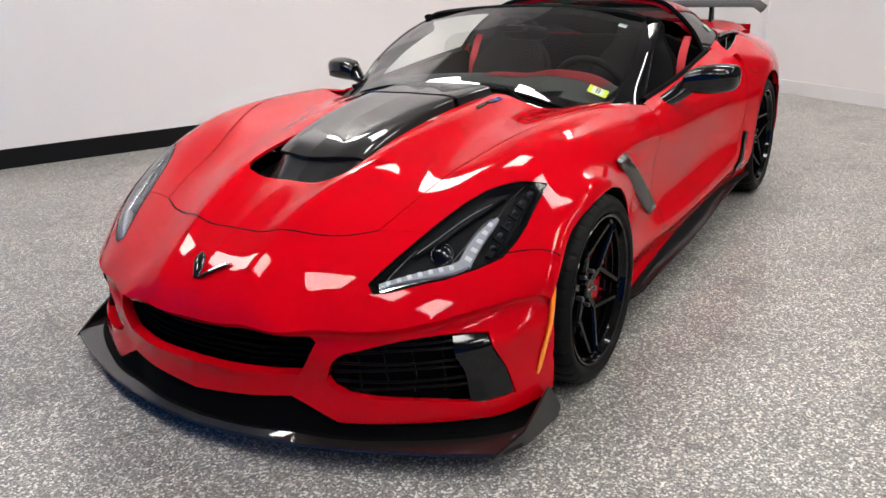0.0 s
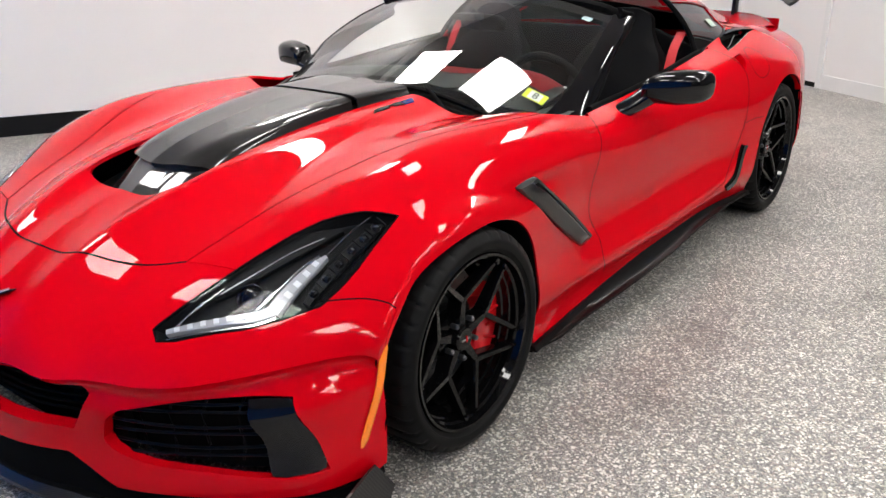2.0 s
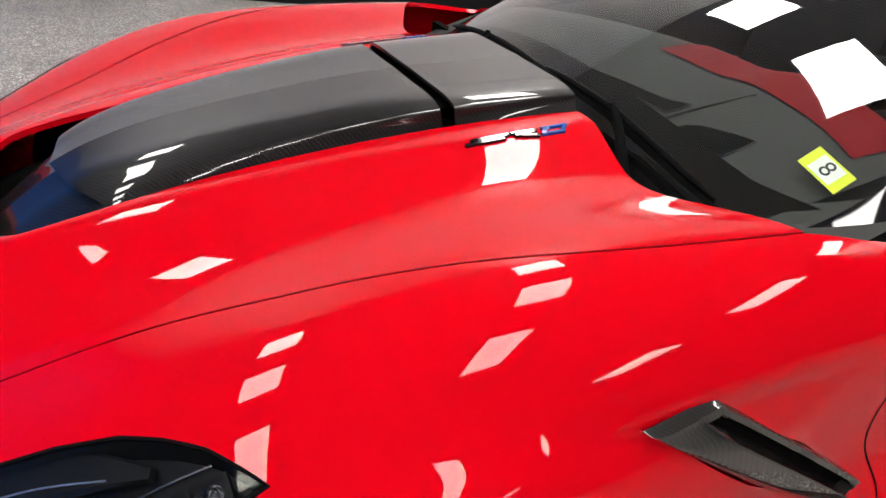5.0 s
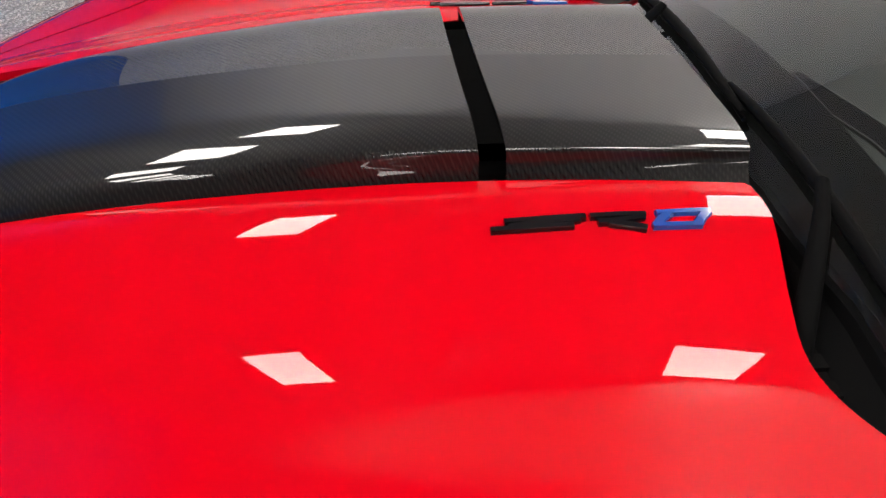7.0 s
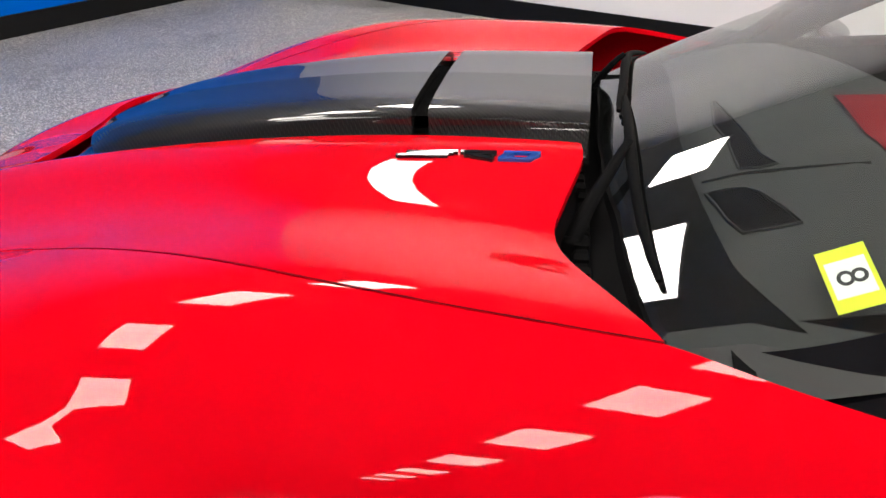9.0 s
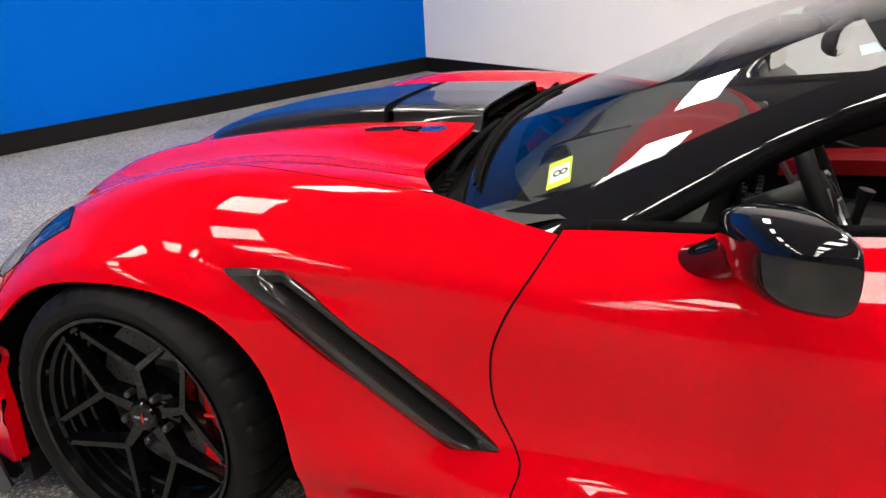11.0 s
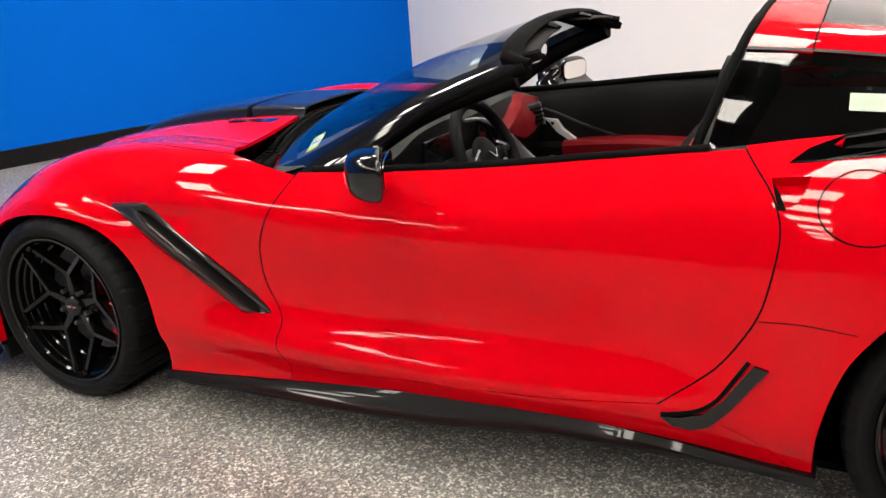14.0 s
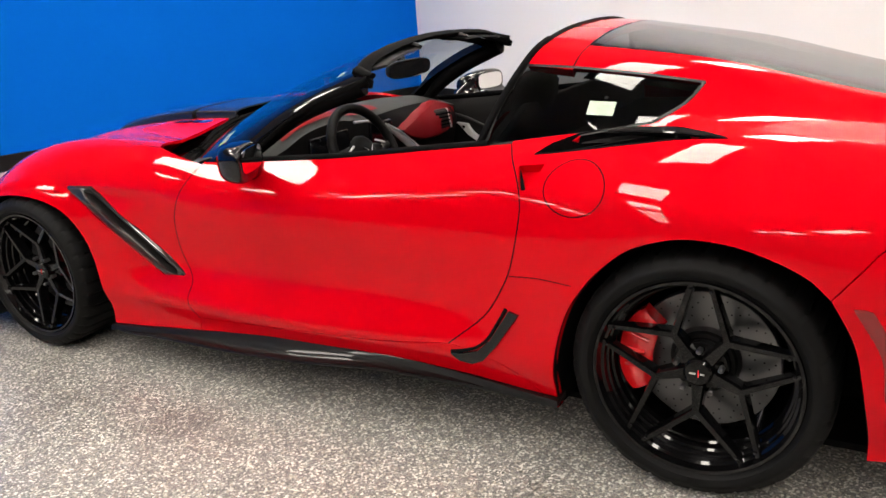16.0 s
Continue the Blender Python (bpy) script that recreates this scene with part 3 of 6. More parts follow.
wall("wall_end", C["out"], C["out_near"], SIDE_GREY, "long plain grey wall on the open side", BASE_BLACK, "black rubber base strip on the long grey wall")
wall("wall_near", C["out_near"], C["near_blue"], GREY_WALL, "plain dark grey wall far behind the camera", BASE_BLACK, "black rubber base strip on the near wall")
tagged(part("floor", slab([(-12, -17), (10, -17), (10, 9), (-12, 9)], -0.1, 0, "xy"), FLOOR), "grey resin floor strewn with light and dark flakes", "floor", kind="structure")
tagged(part("ceiling", slab([(-12, -17), (10, -17), (10, 9), (-12, 9)], CEIL, CEIL + 0.1, "xy"), CEILING), "plain grey painted ceiling", "ceiling", kind="structure")

# ceiling lamps in rows along the room
LAMP_TURN = radians(-15)
LAMP_AT, LAMP_STEP, LAMP_SIZE = (2.05, 0.25), (3.85, 2.5), (0.6, 1.2)
LAMP_POWER = 29.0
nodes(LAMP)[2].inputs["Emission Strength"].default_value = LAMP_POWER


def ceiling_lamp():
    ob = thing("ceiling_light", "flat white oblong panel lamp on the ceiling", "lamp", group="ceiling lamps")
    w, d = LAMP_SIZE[0] / 2, LAMP_SIZE[1] / 2
    part("diffuser", box((-w, -d, -0.006), (w, d, 0.0)), LAMP, ob)
    for lo, hi in (((-w - .02, -d - .02, -.012), (w + .02, -d, 0)), ((-w - .02, d, -.012), (w + .02, d + .02, 0)), ((-w - .02, -d, -.012), (-w, d, 0)), ((w, -d, -.012), (w + .02, d, 0))):
        part("frame", box(lo, hi), BASE_WHITE, ob)
    return ob


first = None
cr, sr = math.cos(LAMP_TURN), math.sin(LAMP_TURN)
for a in range(-1, 2):
    for b in range(-6, 2):
        u, v = a * LAMP_STEP[0], b * LAMP_STEP[1]
        x, y = LAMP_AT[0] + cr * u - sr * v, LAMP_AT[1] + sr * u + cr * v
        if not inside(np.array(list(C.values())), np.array([[x, y]]))[0]:
            continue
        m = Matrix.Translation((x, y, CEIL - 0.001)) @ Matrix.Rotation(LAMP_TURN, 4, "Z")
        if first is None:
            first = ceiling_lamp()
            first.matrix_basis = m
        else:
            copy_thing(first, m)


# ---- the car ----
car = thing("sports_car", "glossy red low two-seat sports car, black carbon trim, roof panel off", "car")

ARCH_F = [(-.385, .13), (-.392, .30), (-.388, .433), (-.345, .515), (-.25, .60), (-.13, .648), (0, .664), (.13, .652), (.25, .606), (.335, .515), (.378, .38), (.392, .25), (.395, .145)]
ARCH_R = [(2.322, 0.141), (2.325, 0.314), (2.366, 0.476), (2.433, 0.582), (2.526, 0.671), (2.614, 0.708), (2.696, 0.722), (2.802, 0.712), (2.903, 0.679), (2.967, 0.644), (3.012, 0.601), (3.065, 0.499), (3.089, 0.4), (3.111, 0.259), (3.112, 0.161)]
DOOR_FRONT = [(.915, .803), (.885, .748), (.84, .67), (.808, .584), (.81, .48), (.862, .375), (.85, .305), (.885, .235)]
DOOR_BOTTOM = [(.885, .235), (1.30, .262), (1.70, .288), (1.98, .325)]
DOOR_REAR = [(1.98, .325), (2.10, .425), (2.165, .52), (2.20, .60), (2.224, .75), (2.20, .83), (2.13, .90)]
SEAM = [(-.712, 0), (-.70, .16), (-.628, .345), (-.567, .448)]
HOOD_SIDE = [(-.567, .448), (-.45, .475), (-.26, .512), (-.085, .575), (.10, .637), (.27, .683), (.42, .708), (.56, .722), (.66, .728)]
HOOD_REAR = [(.66, .728), (.62, .67), (.585, .60), (.552, .525), (.540, .465), (.55, .40), (.57, .30), (.566, .256)]
OPEN_SIDE = [(.56, .250), (.30, .224), (.1, .212), (-.08, .206), (-.317, .212), (-.40, .205), (-.435, .175)]
LIGHT = [(-.724, .513), (-.736, .538), (-.712, .576), (-.60, .695), (-.53, .753), (-.458, .803), (-.40, .818), (-.345, .825), (-.238, .824), (-.184, .820), (-.235, .754), (-.275, .716), (-.318, .682), (-.386, .645), (-.48, .607), (-.60, .562)]
SCOOP = [(2.225, .788), (2.262, .742), (2.33, .703), (2.47, .678), (2.60, .682), (2.735, .733), (2.60, .748), (2.49, .765), (2.37, .780), (2.28, .788)]
VENT_HOLE = [(.285, .700), (.385, .703), (.62, .552), (.80, .400), (.815, .388), (.725, .386), (.50, .530)]
QUARTER_SEAM = [(2.192, .562), (2.284, .570), (2.385, .565)]
BUMP_LINE = [(-.46, .79), (-.38, .87), (-.33, .93)]


def straight(pts, axes=None):
    """A ring on the body with straight sides between its corners."""
    axes = axes or TOP
    return np.concatenate([trace(BODY, (axes, [pts[k], pts[(k + 1) % len(pts)]]))[:-1] for k in range(len(pts))])


# hood with the opening for the carbon cover
ring = trace(BODY, (TOP, SEAM), (TOP, HOOD_SIDE), (TOP, HOOD_REAR), (TOP, [(.566, .256), (.56, .250)]), (TOP, OPEN_SIDE), (TOP, [(-.435, .175), (-.447, .10), (-.445, 0)]))
panel("hood", BODY, [ring], PAINT, car, side=0, depth=0.012)

for s in (-1, 1):
    # front fender: hood line, over the crest, door line, arch
    ring = trace(BODY, (TOP, HOOD_SIDE[::1]), (TOP, [(.66, .728), (.76, .752), (.915, .773)]), (FLANK, DOOR_FRONT), (FLANK, [(.885, .235), (.87, .17)]), (FLANK, [(.87, .17), (.6, .155), (.395, .145)]), (FLANK, ARCH_F[:2:-1]), (FLANK, [(-.388, .433), (-.375, .50), (-.333, .55)]), (TOP, [(-.333, .929), (-.38, .87), (-.46, .79)]), (TOP, [(-.46, .79), (-.53, .58), (-.567, .448)]))
    panel("front_fender", BODY, [ring, straight(LIGHT), straight(VENT_HOLE, FLANK)], PAINT, car, side=s)
    ring = trace(BODY, (FLANK, DOOR_FRONT), (FLANK, DOOR_BOTTOM), (FLANK, DOOR_REAR), (FLANK, [(2.13, .90), (1.85, .872), (1.5, .837), (1.2, .815), (1.05, .808), (.915, .803)]))
    panel("door_skin", BODY, [ring], PAINT, car, side=s)
    ring = trace(BODY, (FLANK, [(.87, .17), (.885, .235)]), (FLANK, DOOR_BOTTOM), (FLANK, [(1.98, .325), (2.08, .312), (2.2, .268), (2.318, .165)]), (FLANK, [(2.318, .165), (2.0, .205), (1.5, .2), (1.0, .185), (.87, .17)]))
    panel("rocker_panel", BODY, [ring], PAINT, car, side=s, gap=0.1)
    ring = trace(BODY, (FLANK, DOOR_REAR), (TOP, [(2.13, .72), (2.35, .70), (2.7, .69), (3.05, .66), (3.4, .60)]), (FLANK, [(3.41, .80), (3.2, .775), (3.114, .724), (3.066, .668), (3.012, 0.601)]), (FLANK, ARCH_R[:11][::-1]), (FLANK, [(2.322, 0.141), (2.318, .165), (2.2, .268), (2.08, .312), (1.98, .325)]))
    HANDLE = [(2.196, .858), (2.272, .866), (2.260, .832), (2.232, .803), (2.216, .803)]
    cup = np.concatenate([trace(BODY, (FLANK, [HANDLE[k], HANDLE[(k + 1) % 5]]))[:-1] for k in range(5)])
    panel("quarter_panel", BODY, [ring, cup, straight(SCOOP)], PAINT, car, side=s, gap=0.1, depth=0.03)
    panel("handle_recess", BODY, [inset(cup, -2.2)], PAINT, car, side=s, gap=0, depth=0, lift=-0.028)
    ring = trace(BODY, (FLANK, [(3.012, 0.601), (3.066, .668), (3.114, .724), (3.2, .775), (3.41, .80)]), (FLANK, [(3.41, .80), (3.41, .22)]), (FLANK, [(3.41, .22), (3.112, 0.161)]), (FLANK, ARCH_R[:9:-1]))
    panel("rear_bumper", BODY, [ring], PAINT, car, side=s)

# nose above the crease, with the lamps' openings
ring = trace(BODY, ("ij", np.stack([np.full(60, 0.0), np.linspace(0, 100, 60)], 1)), ("ij", np.stack([np.full(20, 0.0), np.linspace(100, 135, 20)], 1)), (FLANK, [(-.392, .30), (-.388, .433), (-.375, .50), (-.333, .55)]), (TOP, [(-.333, .929), (-.38, .87), (-.46, .79)]), (TOP, [(-.46, .79), (-.53, .58), (-.567, .448)]), (TOP, SEAM[::-1]))
panel("nose", BODY, [ring, straight(LIGHT)], PAINT, car, side=0, gap=0.1)


def at_ij(skin, ij, side, lift=0.0):
    """Places on a surface, lifted, on one side of the car."""
    ij = np.array(ij, float)
    p = skin.at(ij) + skin.at(ij, skin.n) * lift
    return p * [1, side, 1]


def ribbon(name, skin, ij, width, mat, parent, side, lift, label=""):
    """A narrow strip that follows a line on a surface."""
    ij = np.array(ij, float)
    p, n = skin.at(ij), skin.at(ij, skin.n)
    d = np.gradient(p, axis=0)
    d /= np.linalg.norm(d, axis=1, keepdims=True) + 1e-12
    s = np.cross(d, n)
    s /= np.linalg.norm(s, axis=1, keepdims=True) + 1e-12
    a, b = (p + s * width / 2 + n * lift) * [1, side, 1], (p - s * width / 2 + n * lift) * [1, side, 1]
    return part(name, smooth_all(loft([a.tolist(), b.tolist()], closed=False)), mat, parent, label)


# dark strips behind the shut lines: the gaps' shade put in as colour
for s in (-1, 1):
    for pts, ax in ((DOOR_FRONT, FLANK), (DOOR_REAR, FLANK), (DOOR_BOTTOM, FLANK), (HOOD_SIDE, TOP), (SEAM, TOP)):
        ribbon("seal", BODY, trace(BODY, (ax, pts)), 0.03, DARK, car, s, -0.011)

for s in (-1, 1):
    ribbon("shut_line", BODY, trace(BODY, (TOP, SEAM)), 0.0055, DARK, car, s, 0.0006)
    ribbon("shut_line", BODY, trace(BODY, (TOP, HOOD_SIDE)), 0.0015, DARK, car, s, 0.0006)
    ribbon("shut_line", BODY, trace(BODY, (FLANK, DOOR_FRONT)), 0.0042, DARK, car, s, 0.0006)
    ribbon("shut_line", BODY, trace(BODY, (FLANK, DOOR_REAR)), 0.0042, DARK, car, s, 0.0006)
    ribbon("shut_line", BODY, trace(BODY, (FLANK, QUARTER_SEAM)), 0.0026, DARK, car, s, 0.0006)

# closing piece between the crease and the arch
for s in (-1, 1):
    a = np.linspace(0, 1, 20)[:-1, None]
    c = [np.array(v, float) for v in ((0, 90), (34, 90), (34, 124), (0, 128))]
    panel("arch_corner", BODY, [np.concatenate([c[k] + (c[(k + 1) % 4] - c[k]) * a for k in range(4)])], PAINT, car, side=s, gap=0, depth=0, lift=-0.004)

# ---- front: bars, openings, splitter ----


def front_ring(*runs):
    return np.concatenate([FRONT.find(arc(r), [1, 2]) for r in runs])


GRILLE = [[(0, .408), (.195, .414), (.33, .407), (.39, .403)], [(.39, .403), (.407, .385)], [(.407, .385), (.385, .33), (.355, .283)], [(.355, .283), (.277, .283), (.126, .28), (0, .28)]]
DUCT = [[(.432, .268), (.456, .331), (.489, .358)], [(.489, .358), (.62, .387), (.748, .395), (.817, .390)], [(.817, .390), (.842, .335), (.882, .192)], [(.882, .192), (.84, .183)], [(.84, .183), (.68, .203), (.54, .218), (.449, .245), (.432, .268)]]
RED_LOW = [(0, .192), (.16, .205), (.33, .216)], [(.33, .216), (.40, .18), (.464, .143)], [(.464, .143), (.61, .138), (.787, .135), (.85, .132), (.925, .14)]
edge_out = np.stack([np.full(30, 139.0), np.linspace(55, 0, 30)], 1)
edge_top = np.stack([np.linspace(139, 0, 90), np.zeros(90)], 1)
ring = np.concatenate([front_ring(*RED_LOW), edge_out, edge_top, front_ring([(0, .43), (0, .408)]), front_ring(*GRILLE), front_ring([(0, .28), (0, .192)])])
mid_low = np.concatenate([front_ring(*RED_LOW), edge_out, edge_top])
grille_ring = front_ring(*GRILLE)
for s in (-1, 1):
    duct_ring = front_ring(*DUCT)
    outer = np.concatenate([mid_low, FRONT.find(np.array([(0, .425), (0, .412)]), [1, 2]), grille_ring, FRONT.find(np.array([(0, .275), (0, .20)]), [1, 2])])
    outer[:, 0] = np.where(outer[:, 0] < 0.5, 0, outer[:, 0])
    panel("bumper_bar", FRONT, [outer, duct_ring], PAINT, car, side=s, gap=0.0, depth=0.035, h=1.8)
    # duct: dark liner, mesh bars, side blade
    panel("duct_liner", FRONT, [inset(duct_ring, -2.0)], DARK, car, side=s, gap=0, depth=0, lift=-0.09)
    for k, z in enumerate((.225, .255, .285, .315, .345, .372)):
        y0, y1 = .435 + .03 * (z > .33) + .05 * (z > .36), .86 - (z - .19) * .22
        run = FRONT.at(FRONT.find(arc([(y0, z), ((y0 + y1) / 2, z + 0.006 * (-1) ** k), (y1, z + .004)], 0.04), [1, 2])) + [0.035, 0, 0]
        tube("grille_slat", run * [1, s, 1], 0.0045, GRILLE_BLACK, car, seg=6)
    for y in (.50, .57, .64, .71, .77):
        run = FRONT.at(FRONT.find(arc([(y, .215), (y, .385)], 0.04), [1, 2])) + [0.045, 0, 0]
        tube("grille_rib", run * [1, s, 1], 0.004, GRILLE_BLACK, car, seg=6)
    blade = [(.735, .392), (.817, .388), (.842, .335), (.880, .195), (.84, .187), (.79, .19), (.765, .30)]
    panel("duct_blade", FRONT, [front_ring(blade + blade[:1])], BLADE_BLACK, car, side=s, gap=0.3, depth=0.03, lift=-0.006)
    # amber marker beside the wheel arch
    run = arc([(-.372, .929, .492), (-.388, .934, .45), (-.408, .934, .37), (-.43, .925, .30), (-.455, .914, .222)], 0.02)
    tube("side_marker", run * [1, s, 1], np.r_[0.006, np.full(len(run) - 2, 0.0135), 0.006], AMBER, car, "long amber side marker lens", seg=10, up=(0, 1, 0), flat=0.45)
part("grille_back", box((-.80, -.46, .17), (-.78, .46, .42)), DARK, car)
panel("grille_liner", FRONT, [np.concatenate([inset(grille_ring, -2.5), [[0, 20], [0, 5]]])], DARK, car, side=0, gap=0, depth=0, lift=-0.12)
for z in (.30, .322, .344, .366, .388):
    w = .36 + (z - .28) * .3
    run = FRONT.at(FRONT.find(arc([(0, z), (w / 2, z), (w, z)], 0.05), [1, 2])) + [0.06, 0, 0]
    full = np.concatenate([run[::-1] * [1, -1, 1], run[1:]])
    tube("grille_slat", full, 0.004, DARK, car, seg=6)

# splitter: a tray that follows the nose, with a lip and end plates
LIP = arc([(-.975, 0), (-.962, .15), (-.93, .33), (-.885, .50), (-.80, .71), (-.715, .885), (-.67, .925), (-.62, .945)], 0.02)
tan = np.gradient(LIP, axis=0)
tan /= np.linalg.norm(tan, axis=1, keepdims=True)
inw = np.stack([tan[:, 1], -tan[:, 0]], 1)


def lip_row(d, z):
    q = LIP + inw * d
    q[:, 1] = np.maximum(q[:, 1], 0)
    return np.column_stack([q, np.full(len(q), z)])


foot = FRONT.at(front_ring(*[r if k < 2 else [(y, z) for y, z in r if y < .93] for k, r in enumerate(RED_LOW)]))
take = np.linspace(0, 1, len(LIP))
run = np.r_[0, np.cumsum(np.linalg.norm(np.diff(foot, axis=0), axis=1))]
foot = np.stack([np.interp(take, run / run[-1], foot[:, k]) for k in range(3)], 1) + [.012, 0, .012]


def to_foot(f, g):
    """Between the lip's edge and the bumper's lower edge: f across, g up."""
    lip = lip_row(0, .084)
    return np.column_stack([lip[:, :2] + (foot[:, :2] - lip[:, :2]) * f, lip[:, 2] + (foot[:, 2] - lip[:, 2]) * g])


rows = [lip_row(.12, .070), lip_row(0.004, .070), lip_row(-.001, .076), lip_row(.002, .083), to_foot(.4, .05), to_foot(.62, .09), to_foot(.95, .12), to_foot(1.10, .5), to_foot(1.06, 1.0)]
full = [np.concatenate([(r[1:] * [1, -1, 1])[::-1], r]).tolist() for r in rows]
sharp_smooth(part("splitter", loft(full[:6], closed=False), CARBON, car, "black carbon front splitter"), 22)
# tray's rear rows in near-black: the undercut's shade put into their colour
sharp_smooth(part("splitter_back", loft(full[5:], closed=False), DARK, car), 22)
for s in (-1, 1):
    end = [(-.72, .073), (-.60, .070), (-.415, .072), (-.392, .098), (-.445, .180), (-.468, .176), (-.60, .112), (-.70, .082)]
    bm = slab(end, -0.004, 0.004)
    for v in bm.verts:
        t = (v.co.x + .735) / .35
        v.co.y += s * (.890 + .07 * min(1, t * 2) - .15 * (v.co.z - .08))
    sharp_smooth(part("splitter_end_plate", bm, CARBON, car), 40)
    bm = box((-.405, min(s * .72, s * .905), .075), (-.385, max(s * .72, s * .905), .16), 0.006)
    part("air_deflector", bm, PLASTIC, car)

# ---- head lamps ----
def bar_on(name, skin, ij, width, thick, mat, parent, side, lift, label=""):
    """A bevelled bar that follows a line on a surface; width and thick may taper along it."""
    ij = np.array(ij, float)
    p, n = skin.at(ij), skin.at(ij, skin.n)
    n /= np.linalg.norm(n, axis=1, keepdims=True)
    d = np.gradient(p, axis=0)
    d /= np.linalg.norm(d, axis=1, keepdims=True) + 1e-12
    s = np.cross(d, n)
    s /= np.linalg.norm(s, axis=1, keepdims=True) + 1e-12
    w = np.interp(np.linspace(0, 1, len(p)), np.linspace(0, 1, len(np.atleast_1d(width))), np.atleast_1d(width))[:, None]
    rings = [p + s * w * a + n * (lift + thick * b) for a, b in ((-.5, -1), (-.5, -.3), (-.38, 0), (.38, 0), (.5, -.3), (.5, -1))]
    rings = np.stack(rings, 1) * [1, side, 1]
    return sharp_smooth(part(name, loft(rings.tolist()), mat, parent, label), 30)


for s in (-1, 1):
    ring = straight(LIGHT)
    # bowl: sloped wall down to a dark floor, with a rim under the lens
    outer, inner = thin(ring, 0.25), None
    inner = inset(outer, 1.5)
    top, low = at_ij(BODY, outer, s, -0.001), at_ij(BODY, inner, s, -0.034)
    loop = lambda q: np.concatenate([q, q[:1]]).tolist()
    lamp = sharp_smooth(part("headlight", loft([loop(top), loop(low)], closed=False), LAMP_BLACK, car, "swept head lamp under a clear lens"), 40)
    panel("lamp_floor", BODY, [ring], LAMP_BLACK, lamp, side=s, gap=1.4, depth=0, lift=-0.034)
    lens = panel("lens", BODY, [ring], LENS, lamp, side=s, gap=0.05, depth=0.004, lift=0.0005)
    lens.visible_shadow = False
    edge = np.concatenate([ring, ring[:1]])
    bar_on("rim_seal", BODY, edge, 0.005, 0.006, DARK, lamp, s, 0.0012)

    def lamp_bar(name, pts, w, thick, mat, lift, label=""):
        return bar_on(name, BODY, trace(BODY, (TOP, pts)), w, thick, mat, lamp, s, lift, label)
    # running light: a frosted tick-shaped guide with cells in its lower run and a bright edge
    run = [(-.712, .540), (-.66, .598), (-.61, .652), (-.565, .698), (-.532, .722)]
    lamp_bar("light_guide", run, [.016, .022, .028, .034], .018, LED, -.008, "frosted white running light")
    lamp_bar("light_guide", [(-.538, .722), (-.49, .724), (-.44, .731), (-.395, .742), (-.375, .748)], [.040, .038, .034, .026, .012], .018, LED, -.007)
    lamp_bar("guide_edge", [(x - .010, y + .012) for x, y in run], .004, .012, CHROME, -.007)
    lamp_bar("guide_edge", [(-.555, .690), (-.49, .704), (-.43, .716), (-.385, .733)], .0035, .010, CHROME, -.007)
    for k in range(7):
        t = k / 7 + .05
        x, y = -.706 + .150 * t, .547 + .158 * t
        lamp_bar("led_cell", [(x, y), (x + .0045, y + .0047), (x + .009, y + .0095)], .013 + .004 * t, .006, LED_CELL, -.0062)
    for k in range(5):
        t = k / 4
        x, y = -.525 + .115 * t, .7245 + .012 * t
        lamp_bar("guide_prism", [(x, y), (x + .006, y + .0008), (x + .012, y + .0016)], .022 - .006 * t, .006, LED_CELL, -.0055)
    # silver blade along the nose, a step over the projector and a long fold to the rear tip
    lamp_bar("chrome_blade", [(-.70, .548), (-.64, .566), (-.575, .588)], [.002, .006, .003], .010, CHROME, -.012)
    lamp_bar("lamp_shelf", [(-.60, .578), (-.52, .612), (-.44, .645), (-.36, .690), (-.30, .735)], [.02, .05, .06, .05, .015], .014, LAMP_BLACK, -.014)
    lamp_bar("shelf_line", [(-.585, .592), (-.50, .632), (-.42, .668), (-.345, .712)], .0025, .006, SILVER, -.0125)
    lamp_bar("inner_line", [(-.385, .746), (-.34, .752), (-.29, .759), (-.235, .770)], .003, .008, CHROME, -.007)
    # row of reflector cells along the outer edge, behind smoked ribs
    lamp_bar("marker_tray", [(-.475, .772), (-.42, .776), (-.34, .784), (-.27, .794), (-.225, .803)], [.020, .034, .036, .032, .012], .016, LAMP_BLACK, -.014)
    for k in range(6):
        t = k / 5
        x, y = -.448 + .205 * t, .773 + .024 * t
        c = at_ij(BODY, BODY.find([(x, y)], [0, 1], 0, 106), s, -0.012)[0]
        bm = lathe([(.0001, .009), (.005, .0075), (.009, .003), (.0125, -.003), (.0135, -.003)], 14)
        turn = Matrix.Translation(c) @ Matrix.Rotation(radians(-38 * s), 4, "X") @ Matrix.Rotation(radians(-28), 4, "Y") @ Matrix.Rotation(radians(90), 4, "X")
        bmesh.ops.transform(bm, matrix=turn, verts=bm.verts[:])
        part("reflector_cell", smooth_all(bm), DARK_CHROME, lamp)
        lamp_bar("marker_rib", [(x + .019, y - .014), (x + .020, y), (x + .021, y + .014)], .004, .012, LAMP_BLACK, -.006)
    # projector: bezel ring and a glass dome
    c = Vector(at_ij(BODY, BODY.find([(-.548, .655)], [0, 1], 0, 106), s, -0.022)[0])
    face = Matrix.Translation(c) @ Matrix.Rotation(radians(-18 * s), 4, "X") @ Matrix.Rotation(radians(-48), 4, "Y")
    bm = bmesh.new()
    bmesh.ops.create_uvsphere(bm, u_segments=24, v_segments=12, radius=0.030)
    bmesh.ops.transform(bm, matrix=face @ Matrix.Diagonal((1, 1, .45, 1)), verts=bm.verts[:])
    part("projector", smooth_all(bm), GLOSS, lamp, "round projector lens")
